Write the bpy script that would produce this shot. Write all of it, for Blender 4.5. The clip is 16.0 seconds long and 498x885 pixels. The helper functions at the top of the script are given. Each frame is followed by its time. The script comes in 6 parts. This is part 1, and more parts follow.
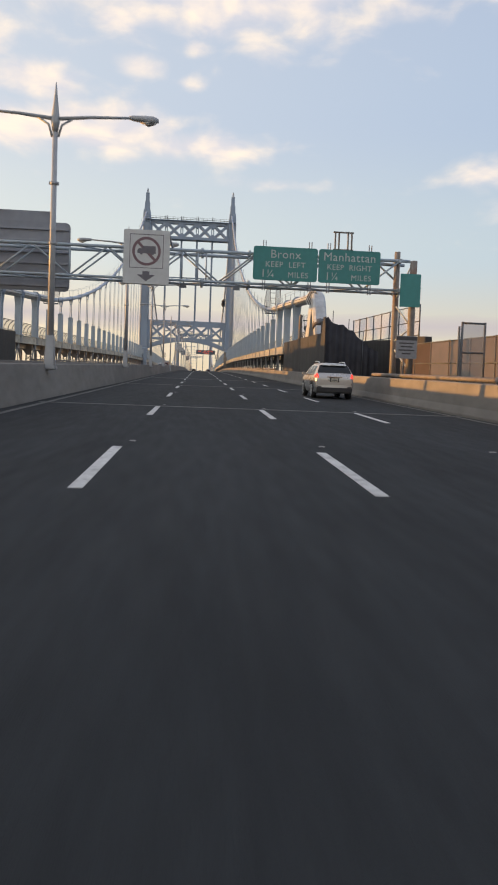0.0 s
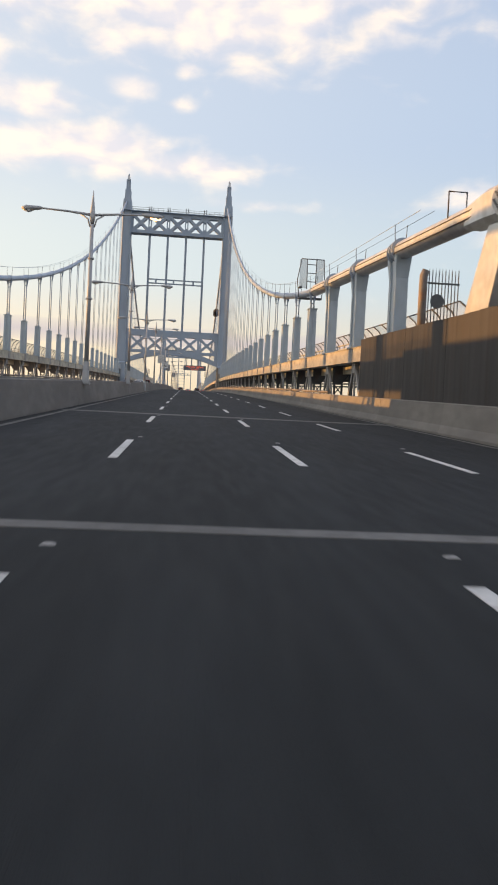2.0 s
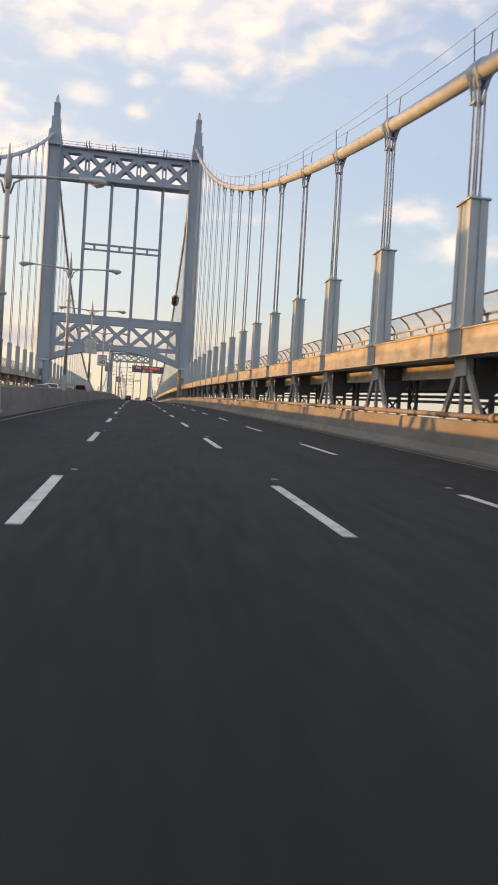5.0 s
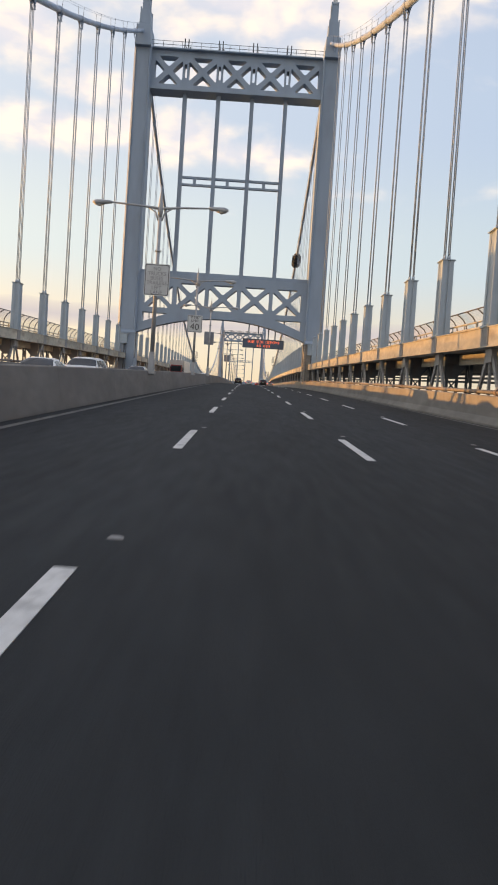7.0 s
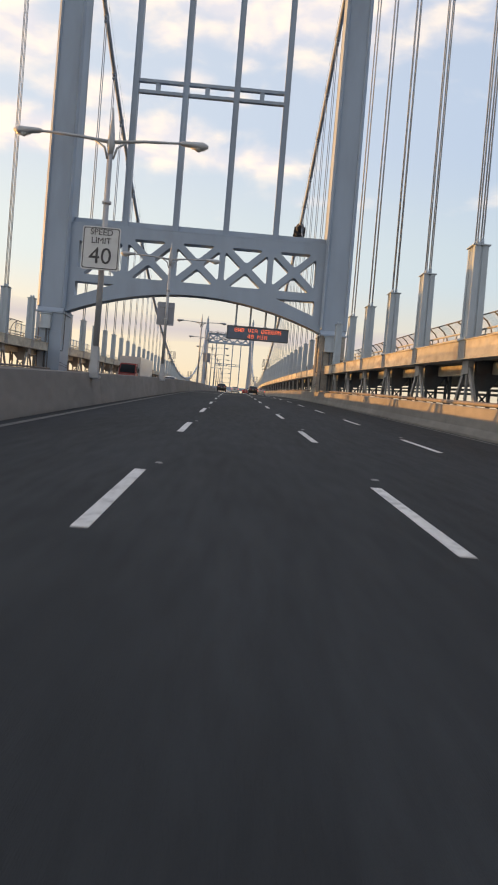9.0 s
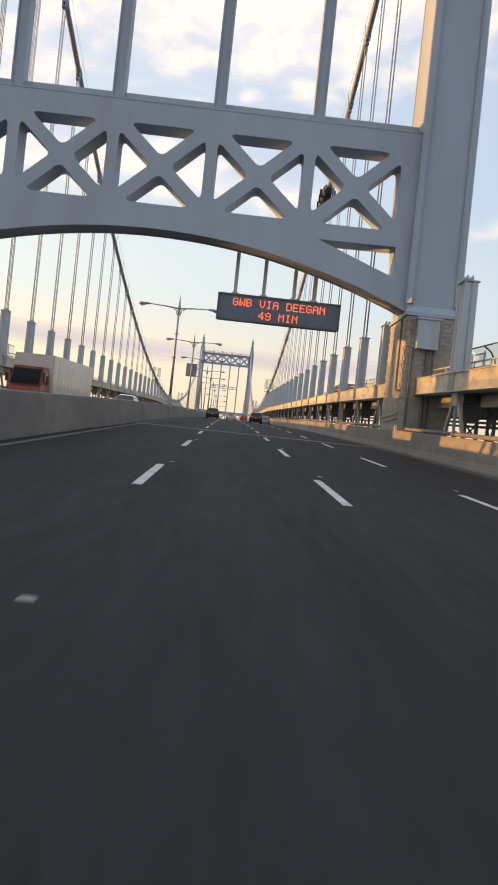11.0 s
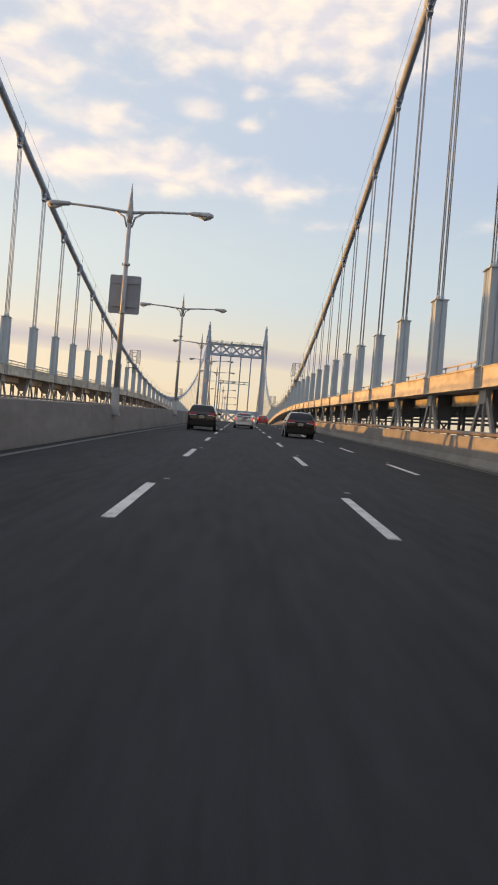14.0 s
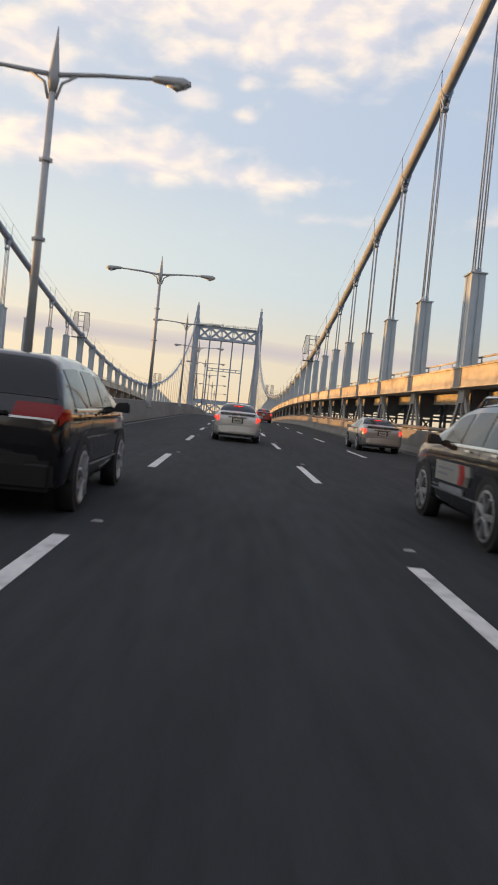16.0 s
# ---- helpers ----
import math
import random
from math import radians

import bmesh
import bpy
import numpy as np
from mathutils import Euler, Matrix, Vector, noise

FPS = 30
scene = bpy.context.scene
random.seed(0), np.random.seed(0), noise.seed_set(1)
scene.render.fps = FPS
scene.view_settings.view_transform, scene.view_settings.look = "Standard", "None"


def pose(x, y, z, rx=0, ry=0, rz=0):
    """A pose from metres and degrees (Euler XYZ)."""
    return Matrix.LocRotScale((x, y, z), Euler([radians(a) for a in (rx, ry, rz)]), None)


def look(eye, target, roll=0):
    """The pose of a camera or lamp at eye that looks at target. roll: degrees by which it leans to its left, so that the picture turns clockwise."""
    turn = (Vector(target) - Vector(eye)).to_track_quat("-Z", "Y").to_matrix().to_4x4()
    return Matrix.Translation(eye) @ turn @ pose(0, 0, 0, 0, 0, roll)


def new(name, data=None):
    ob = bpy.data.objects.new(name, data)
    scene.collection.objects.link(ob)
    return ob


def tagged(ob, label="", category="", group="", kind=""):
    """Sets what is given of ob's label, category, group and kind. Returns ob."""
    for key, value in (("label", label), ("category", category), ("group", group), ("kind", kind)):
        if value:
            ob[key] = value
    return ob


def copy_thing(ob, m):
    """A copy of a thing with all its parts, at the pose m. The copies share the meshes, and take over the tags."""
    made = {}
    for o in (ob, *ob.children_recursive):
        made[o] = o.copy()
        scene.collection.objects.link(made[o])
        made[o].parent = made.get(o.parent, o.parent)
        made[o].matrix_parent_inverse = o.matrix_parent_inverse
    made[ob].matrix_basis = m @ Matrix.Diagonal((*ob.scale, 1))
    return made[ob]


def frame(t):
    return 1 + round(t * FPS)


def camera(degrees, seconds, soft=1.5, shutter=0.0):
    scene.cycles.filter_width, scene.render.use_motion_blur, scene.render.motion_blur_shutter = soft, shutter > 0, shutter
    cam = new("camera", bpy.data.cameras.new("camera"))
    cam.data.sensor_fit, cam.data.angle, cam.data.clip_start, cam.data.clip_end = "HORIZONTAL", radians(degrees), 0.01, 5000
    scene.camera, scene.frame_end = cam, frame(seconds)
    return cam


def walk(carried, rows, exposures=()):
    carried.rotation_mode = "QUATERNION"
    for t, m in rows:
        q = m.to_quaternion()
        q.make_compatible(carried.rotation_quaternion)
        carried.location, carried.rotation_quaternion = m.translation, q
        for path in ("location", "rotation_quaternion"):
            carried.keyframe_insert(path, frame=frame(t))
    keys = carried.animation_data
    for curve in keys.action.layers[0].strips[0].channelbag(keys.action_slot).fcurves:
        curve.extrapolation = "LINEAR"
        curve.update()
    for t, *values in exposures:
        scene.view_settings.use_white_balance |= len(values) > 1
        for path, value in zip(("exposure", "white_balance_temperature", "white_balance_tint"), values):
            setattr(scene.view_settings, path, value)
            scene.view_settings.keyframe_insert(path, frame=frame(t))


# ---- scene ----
cam = camera(36.9, 16.0, soft=1.9, shutter=0.15)
PATH = [
    (0, (-0.03, -2.10, 1.174), (1.370, 17.833, 0.247), 2.07),
    (0.5, (-0.04, 8.32, 1.727), (1.430, 28.249, 0.830), 2.55),
    (1, (-0.05, 18.60, 2.276), (1.529, 38.524, 1.519), 2.76),
    (1.5, (-0.06, 28.70, 2.818), (1.576, 48.622, 2.240), 2.64),
    (2, (-0.09, 39.02, 3.376), (1.647, 58.945, 2.963), 2.74),
    (2.5, (-0.11, 49.54, 3.945), (1.914, 69.432, 3.690), 3.36),
    (3, (-0.14, 60.04, 4.515), (2.028, 79.926, 4.349), 3.51),
    (5.5, (-0.22, 112.08, 7.332), (2.936, 131.831, 7.212), 3.32),
    (6, (-0.22, 122.35, 7.881), (2.892, 142.108, 7.579), 3.39),
    (6.5, (-0.21, 132.43, 8.416), (1.112, 152.373, 7.826), 3.63),
    (7, (-0.19, 142.49, 8.946), (-0.021, 162.472, 8.160), 3.72),
    (7.5, (-0.17, 152.45, 9.466), (0.007, 172.440, 8.734), 3.48),
    (8, (-0.15, 162.57, 9.989), (0.167, 182.558, 9.299), 3.73),
    (10.5, (-0.02, 213.61, 12.513), (0.608, 233.596, 12.344), 5.88),
    (11, (0.01, 223.75, 12.989), (0.624, 243.744, 13.027), 5.99),
    (11.5, (0.03, 234.02, 13.459), (0.672, 254.008, 13.461), 5.76),
    (12, (0.05, 244.33, 13.920), (0.598, 264.318, 13.854), 5.56),
    (12.5, (0.07, 254.43, 14.359), (0.528, 274.423, 14.255), 5.40),
    (13, (0.09, 264.46, 14.784), (0.406, 284.453, 14.615), 5.17),
    (13.5, (0.11, 274.20, 15.184), (0.338, 294.201, 15.208), 4.96),
    (14, (0.12, 284.02, 15.574), (0.396, 304.018, 15.530), 4.64),
    (14.5, (0.13, 293.88, 15.952), (0.420, 313.882, 15.895), 5.06),
    (15, (0.14, 303.81, 16.319), (0.489, 323.809, 16.300), 5.00),
    (15.5, (0.14, 313.84, 16.674), (0.550, 333.838, 16.617), 5.02),
    (16, (0.14, 323.96, 17.016), (0.707, 343.953, 16.778), 5.68),
]
walk(cam, [(t, look(eye, target, roll)) for t, eye, target, roll in PATH],
     exposures=[(0.0, 0.27), (1.0, 0.42), (1.4, 0.54), (2.0, 0.42), (3.0, 0.38), (5.0, 0.40), (9.0, 0.40), (11.0, 0.50), (12.5, 0.46), (13.0, 0.27), (14.5, 0.28), (16.0, 0.28)])

# ---- world, sun, exposure ----
SUN_EL, SUN_AZ = 2.6, 74.5   # degrees up, and from +y round towards -x
world = bpy.data.worlds.new("evening_sky")
scene.world = world
world.use_nodes = True
wn, wl = world.node_tree.nodes, world.node_tree.links
wn.clear()


def wnode(kind, **values):
    n = wn.new(kind)
    for key, value in values.items():
        n.inputs[key].default_value = value
    return n


sky = wn.new("ShaderNodeTexSky")
sky.sky_type = "NISHITA"
sky.sun_disc = False
sky.sun_elevation = radians(SUN_EL)
sky.sun_rotation = radians(-SUN_AZ)
sky.altitude = 50
sky.air_density = 1.0
sky.dust_density = 1.6
sky.ozone_density = 1.6
coord = wn.new("ShaderNodeTexCoord")
split = wn.new("ShaderNodeSeparateXYZ")
wl.new(coord.outputs["Generated"], split.inputs[0])


def wmath(op, a, b=None, clamp=False):
    n = wn.new("ShaderNodeMath")
    n.operation, n.use_clamp = op, clamp
    for i, v in enumerate((a, b)):
        if v is None:
            continue
        if isinstance(v, (int, float)):
            n.inputs[i].default_value = v
        else:
            wl.new(v, n.inputs[i])
    return n.outputs[0]


# directions as degrees: round from +y towards +x, and up
azim = wmath("MULTIPLY", wmath("ARCTAN2", split.outputs[0], split.outputs[1]), 57.2958)
elev = wmath("MULTIPLY", wmath("ARCSINE", split.outputs[2]), 57.2958)


def cloud_noise(sx, sy, ox, oy, scale, detail, rough):
    """Noise over the sky, drawn out along the horizon."""
    v = wn.new("ShaderNodeCombineXYZ")
    wl.new(wmath("MULTIPLY", wmath("ADD", azim, ox), sx), v.inputs[0])
    wl.new(wmath("MULTIPLY", wmath("ADD", elev, oy), sy), v.inputs[1])
    n = wnode("ShaderNodeTexNoise", Scale=scale, Detail=detail, Roughness=rough, Distortion=0.25)
    wl.new(v.outputs[0], n.inputs["Vector"])
    return n.outputs["Fac"]


# cloud banks and puffs: degrees round, degrees up, half width, half height, weight
CLOUDS = ((-15.0, 19.1, 7.0, 1.7, 0.90), (-8.0, 19.4, 6.0, 1.7, 0.90), (-0.5, 18.7, 5.5, 1.1, 0.80), (-12.5, 22.0, 4.2, 1.5, 0.72), (-18.0, 24.4, 4.0, 2.6, 0.82),
          (-7.0, 26.2, 2.0, 1.1, 0.62), (-5.0, 23.6, 2.2, 0.9, 0.60), (-0.9, 25.0, 1.5, 0.8, 0.52), (-1.4, 22.8, 1.4, 0.7, 0.48), (2.0, 29.4, 12.0, 4.2, 0.88),
          (12.0, 31.5, 13.0, 4.5, 0.62), (6.0, 16.4, 4.2, 0.6, 0.52), (20.5, 17.0, 3.4, 1.3, 0.55), (24.5, 14.4, 4.0, 1.2, 0.62), (-12.0, 29.0, 10.0, 2.8, 0.76), (-26.0, 19.0, 6.0, 2.4, 0.75))
mass = 0.0
for a, e, ra, re, w in CLOUDS:
    p = wmath("MULTIPLY", wmath("SUBTRACT", azim, a), 1 / ra)
    q = wmath("MULTIPLY", wmath("SUBTRACT", elev, e), 1 / re)
    g = wmath("EXPONENT", wmath("MULTIPLY", wmath("ADD", wmath("MULTIPLY", p, p), wmath("MULTIPLY", q, q)), -1.0))
    mass = wmath("MAXIMUM", mass, wmath("MULTIPLY", g, w + 0.06))
# the rest of the sky, overhead and behind, is broken cloud of the same kind
wide = wmath("MULTIPLY", wmath("SUBTRACT", cloud_noise(0.03, 0.06, 40.0, 0.0, 1.0, 3.0, 0.5), 0.30), 1.6, clamp=True)
aside = wmath("MULTIPLY", wmath("ADD", wmath("ABSOLUTE", azim), wmath("SUBTRACT", elev, 62.0)), 0.06, clamp=True)
mass = wmath("MAXIMUM", mass, wmath("MULTIPLY", wide, aside))
fine = cloud_noise(0.24, 0.46, 0.0, 0.0, 1.0, 6.0, 0.50)
lit_side = cloud_noise(0.24, 0.46, -0.9, 0.7, 1.0, 3.0, 0.5)
cover = wmath("ADD", mass, wmath("MULTIPLY", wmath("SUBTRACT", fine, 0.5), 1.15))
ramp = wn.new("ShaderNodeValToRGB")
ramp.color_ramp.interpolation = "EASE"
ramp.color_ramp.elements[0].position, ramp.color_ramp.elements[1].position = 0.12, 0.80
ramp.color_ramp.elements[0].color, ramp.color_ramp.elements[1].color = (0, 0, 0, 1), (0.86, 0.86, 0.86, 1)
wl.new(cover, ramp.inputs[0])
# one long grey streak low over the horizon
wave = cloud_noise(0.035, 0.0, 11.0, 0.0, 1.0, 4.0, 0.55)
line = wmath("ADD", 5.3, wmath("MULTIPLY", wave, 2.4))
thick = wmath("ADD", 0.35, wmath("MULTIPLY", cloud_noise(0.09, 0.35, 3.0, 0.0, 1.0, 5.0, 0.55), 1.1))
band = wmath("SUBTRACT", 1.0, wmath("DIVIDE", wmath("ABSOLUTE", wmath("SUBTRACT", elev, line)), thick), clamp=True)
haze = wmath("MULTIPLY", wmath("POWER", band, 0.6), 0.80)
veil = wn.new("ShaderNodeValToRGB")
veil.color_ramp.interpolation = "EASE"
for i, (at, tint) in enumerate(((0.0, (0.92, 0.70, 0.42)), (0.09, (0.86, 0.74, 0.56)), (0.20, (0.685, 0.745, 0.745)), (0.36, (0.575, 0.65, 0.755)), (0.70, (0.50, 0.545, 0.68)))):
    e = veil.color_ramp.elements[i] if i < 2 else veil.color_ramp.elements.new(at)
    e.position, e.color = at, (*tint, 1)
wl.new(split.outputs[2], veil.inputs[0])


def wmix(fac, a, b):
    n = wn.new("ShaderNodeMix")
    n.data_type = "RGBA"
    for i, v in ((0, fac), (6, a), (7, b)):
        if isinstance(v, float):
            n.inputs[i].default_value = v
        elif isinstance(v, tuple):
            n.inputs[i].default_value = (*v, 1)
        else:
            wl.new(v, n.inputs[i])
    return n.outputs[2]


# high thin veil, brighter towards the sun's side
tints = wn.new("ShaderNodeCombineXYZ")
for i, (base, lean) in enumerate(((0.97, -0.42), (0.97, -0.28), (0.98, -0.10))):
    wl.new(wmath("ADD", base, wmath("MULTIPLY", split.outputs[0], lean)), tints.inputs[i])
bright = wn.new("ShaderNodeVectorMath")
bright.operation = "MULTIPLY"
wl.new(veil.outputs[0], bright.inputs[0])
wl.new(tints.outputs[0], bright.inputs[1])
clear = wn.new("ShaderNodeVectorMath")
clear.operation = "SCALE"
clear.inputs["Scale"].default_value = 0.12
wl.new(sky.outputs[0], clear.inputs[0])
dome = wmix(0.82, clear.outputs[0], bright.outputs[0])
tone = wmath("ADD", 0.42, wmath("MULTIPLY", wmath("SUBTRACT", fine, lit_side), 3.2), clamp=True)
dome = wmix(ramp.outputs[0], dome, wmix(tone, (0.68, 0.64, 0.66), (1.0, 0.835, 0.67)))
dome = wmix(haze, dome, (0.50, 0.45, 0.47))
back = wnode("ShaderNodeBackground", Strength=1.0)
wl.new(dome, back.inputs["Color"])
wl.new(back.outputs[0], wn.new("ShaderNodeOutputWorld").inputs[0])

lamp = bpy.data.lights.new("sun", "SUN")
lamp.energy, lamp.angle, lamp.color = 5.0, radians(0.5), (1.0, 0.46, 0.11)
sun = new("sun", lamp)
toward = Vector((-math.sin(radians(SUN_AZ)) * math.cos(radians(SUN_EL)), math.cos(radians(SUN_AZ)) * math.cos(radians(SUN_EL)), math.sin(radians(SUN_EL))))
sun.matrix_world = look(toward * 300, (0, 0, 0))


# ---- materials ----
def material(name, color, rough=0.6, metal=0.0, spread=0.15, grain=8.0, bump=0.0, bump_scale=60.0, stain=None, stain_amount=0.0, stain_scale=0.6, stretch=(1, 1, 1), alpha=1.0, emit=None, coat=0.0, spec=0.5):
    """A surface with grain, broad variation, stains and fine relief."""
    m = bpy.data.materials.new(name)
    m.use_nodes = True
    n, l = m.node_tree.nodes, m.node_tree.links
    b = n["Principled BSDF"]
    b.inputs["Roughness"].default_value, b.inputs["Metallic"].default_value = rough, metal
    b.inputs["Coat Weight"].default_value, b.inputs["Coat Roughness"].default_value = coat, 0.05
    b.inputs["Specular IOR Level"].default_value = spec
    place = n.new("ShaderNodeTexCoord")
    mapping = n.new("ShaderNodeMapping")
    mapping.inputs["Scale"].default_value = stretch
    l.new(place.outputs["Object"], mapping.inputs["Vector"])

    def tex(scale, detail=6.0):
        t = n.new("ShaderNodeTexNoise")
        t.inputs["Scale"].default_value, t.inputs["Detail"].default_value = scale, detail
        l.new(mapping.outputs[0], t.inputs["Vector"])
        return t.outputs["Fac"]

    def span(value, a, b_, lo, hi):
        r = n.new("ShaderNodeMapRange")
        for key, v in (("From Min", a), ("From Max", b_), ("To Min", lo), ("To Max", hi)):
            r.inputs[key].default_value = v
        l.new(value, r.inputs["Value"])
        return r.outputs[0]

    info = n.new("ShaderNodeObjectInfo")
    mul = n.new("ShaderNodeMath")
    mul.operation = "MULTIPLY"
    l.new(span(tex(grain), 0.3, 0.7, 1 - spread, 1 + spread), mul.inputs[0])
    l.new(span(info.outputs["Random"], 0, 1, 1 - spread * 0.5, 1 + spread * 0.5), mul.inputs[1])
    mul2 = n.new("ShaderNodeMath")
    mul2.operation = "MULTIPLY"
    l.new(mul.outputs[0], mul2.inputs[0])
    l.new(span(tex(grain * 0.09, 3.0), 0.3, 0.7, 1 - spread, 1 + spread), mul2.inputs[1])
    hue = n.new("ShaderNodeHueSaturation")
    hue.inputs["Color"].default_value = (*color, 1)
    l.new(mul2.outputs[0], hue.inputs["Value"])
    out = hue.outputs[0]
    if stain:
        mix = n.new("ShaderNodeMix")
        mix.data_type = "RGBA"
        l.new(span(tex(stain_scale, 9.0), 0.52, 0.68, 0, stain_amount), mix.inputs[0])
        l.new(out, mix.inputs[6])
        mix.inputs[7].default_value = (*stain, 1)
        out = mix.outputs[2]
    l.new(out, b.inputs["Base Color"])
    if bump:
        bn = n.new("ShaderNodeBump")
        bn.inputs["Strength"].default_value, bn.inputs["Distance"].default_value = bump, 0.01
        l.new(tex(bump_scale), bn.inputs["Height"])
        l.new(bn.outputs[0], b.inputs["Normal"])
    l.new(span(tex(grain * 0.5), 0.3, 0.7, max(0.02, rough - 0.08), min(1, rough + 0.08)), b.inputs["Roughness"])
    if alpha < 1:
        b.inputs["Alpha"].default_value = alpha
    if emit:
        b.inputs["Emission Color"].default_value, b.inputs["Emission Strength"].default_value = (*emit[0], 1), emit[1]
    return m


STEEL = material("grey_blue_bridge_paint", (0.36, 0.43, 0.49), 0.5, 0.0, 0.10, 2.0, 0.25, 30, (0.21, 0.22, 0.22), 0.35, 0.7, (1, 1, 0.35))
TOWER = material("tower_paint", (0.295, 0.365, 0.455), 0.55, 0.0, 0.07, 0.6, 0.15, 12, (0.20, 0.23, 0.27), 0.4, 0.25, (1, 1, 0.25))
GIRDER = material("girder_paint", (0.50, 0.47, 0.385), 0.6, 0.0, 0.16, 1.5, 0.3, 25, (0.22, 0.16, 0.11), 0.5, 0.8, (1, 1, 2.2))
CABLE = material("cable_wrap_paint", (0.33, 0.40, 0.50), 0.5, 0.0, 0.12, 2.0, 0.2, 40, (0.25, 0.25, 0.26), 0.3, 1.2)
ROPE = material("steel_rope", (0.30, 0.36, 0.43), 0.55, 0.1, 0.15, 9.0)
# dark steel; on the right truss this darkness stands in for shade
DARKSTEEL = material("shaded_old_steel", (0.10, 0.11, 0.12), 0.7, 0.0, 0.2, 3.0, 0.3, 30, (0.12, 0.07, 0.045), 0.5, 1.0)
CONCRETE = material("barrier_concrete", (0.195, 0.186, 0.170), 0.85, 0.0, 0.14, 3.0, 0.5, 70, (0.15, 0.14, 0.13), 0.55, 0.7, (1, 0.35, 1))
ASPHALT = material("asphalt", (0.0315, 0.0355, 0.0385), 0.9, 0.0, 0.16, 14.0, 0.7, 180, (0.022, 0.0245, 0.0255), 0.7, 0.25, (1, 0.12, 1), spec=0.22)
PAINT = material("worn_white_road_paint", (0.62, 0.62, 0.60), 0.7, 0.0, 0.12, 18.0, 0.4, 150, (0.22, 0.22, 0.22), 0.55, 5.0)
FADED = material("faded_edge_paint", (0.13, 0.13, 0.12), 0.8, 0.0, 0.2, 12.0, 0.4, 150, (0.07, 0.07, 0.07), 0.7, 3.0)
JOINT = material("joint_concrete", (0.125, 0.125, 0.12), 0.85, 0.0, 0.2, 6.0, 0.5, 90, (0.09, 0.09, 0.09), 0.5, 2.0)
RUBBER = material("black_rubber", (0.02, 0.02, 0.021), 0.75, 0.0, 0.15, 20.0, 0.2, 120)
SHROUD = material("dark_stained_hoarding", (0.030, 0.029, 0.030), 0.7, 0.0, 0.10, 3.0, 0.25, 30, (0.05, 0.031, 0.022), 0.4, 0.8, (3.0, 3.0, 0.25))
NETTING = material("dark_debris_net", (0.060, 0.061, 0.070), 0.9, 0.0, 0.2, 2.0, 0.4, 40, (0.025, 0.025, 0.03), 0.5, 1.0, spec=0.2)
HOUSING = material("galvanised_housing", (0.47, 0.49, 0.50), 0.45, 0.35, 0.12, 2.5, 0.15, 20, (0.32, 0.3, 0.27), 0.3, 1.5)
PIPE = material("weathered_pipe", (0.20, 0.18, 0.16), 0.65, 0.0, 0.2, 4.0, 0.2, 40, (0.2, 0.09, 0.04), 0.5, 1.4)
LAMPPOST = material("lamp_post_paint", (0.38, 0.40, 0.42), 0.5, 0.2, 0.1, 3.0)
GREEN = material("green_sign_sheet", (0.05, 0.245, 0.235), 0.45, 0.0, 0.06, 4.0)
LETTER = material("white_sign_letter", (0.46, 0.53, 0.53), 0.5, 0.0, 0.05, 6.0)
WHITE = material("white_sign_sheet", (0.60, 0.62, 0.62), 0.55, 0.0, 0.06, 3.0, 0, 60, (0.38, 0.39, 0.40), 0.3, 1.2)
INK = material("black_sign_ink", (0.06, 0.06, 0.065), 0.6, 0.0, 0.08, 6.0)
RINGRED = material("faded_red_sign_ink", (0.20, 0.13, 0.145), 0.65, 0.0, 0.1, 5.0)
PALEINK = material("sun_bleached_sign_ink", (0.27, 0.28, 0.30), 0.65, 0.0, 0.15, 9.0)
FADEDINK = material("faded_sign_ink", (0.16, 0.155, 0.175), 0.65, 0.0, 0.1, 5.0)
SIGNBACK = material("bare_aluminium_sign_back", (0.27, 0.29, 0.33), 0.55, 0.1, 0.12, 2.0, 0, 60, (0.13, 0.12, 0.12), 0.4, 1.0)
BOARD = material("sign_board_housing", (0.10, 0.13, 0.185), 0.45, 0.1, 0.1, 3.0)
LED = material("amber_led", (0.9, 0.2, 0.04), 0.5, emit=((1.0, 0.15, 0.06), 0.95))
MESH = material("wire_mesh", (0.36, 0.37, 0.37), 0.7, 0.0, 0.1, 3.0, alpha=0.30)
LINK = material("chain_link", (0.062, 0.044, 0.045), 0.8, 0.0, 0.2, 2.0, alpha=0.9)
BRICK = material("brown_sheet", (0.21, 0.165, 0.13), 0.85, 0.0, 0.15, 0.4)
WATER = material("river_water", (0.05, 0.07, 0.085), 0.25, 0.0, 0.2, 0.05, 0.3, 0.6)
SILVER = material("silver_car_paint", (0.52, 0.53, 0.53), 0.32, 0.55, 0.03, 3.0, coat=0.6)
WARMSILVER = material("pale_gold_car_paint", (0.36, 0.345, 0.33), 0.32, 0.5, 0.03, 3.0, coat=0.6)
PEARL = material("pale_silver_suv_paint", (0.50, 0.495, 0.48), 0.3, 0.5, 0.03, 3.0, coat=0.6)
BLACKCAR = material("black_car_paint", (0.008, 0.008, 0.010), 0.08, 0.0, 0.05, 3.0, coat=0.5)
WHITECAR = material("white_vehicle_paint", (0.66, 0.66, 0.65), 0.4, 0.0, 0.05, 2.0, coat=0.4)
REDCAB = material("dull_red_cab_paint", (0.26, 0.045, 0.04), 0.4, 0.0, 0.1, 2.0, coat=0.3)
REDCAR = material("red_car_paint", (0.30, 0.03, 0.025), 0.3, 0.0, 0.05, 2.0, coat=0.6)
DARKTRIM = material("black_satin_trim", (0.011, 0.011, 0.012), 0.5, 0.0, 0.1, 8.0, spec=0.3)
TRIM = material("black_plastic_trim", (0.03, 0.03, 0.032), 0.6, 0.0, 0.1, 8.0)
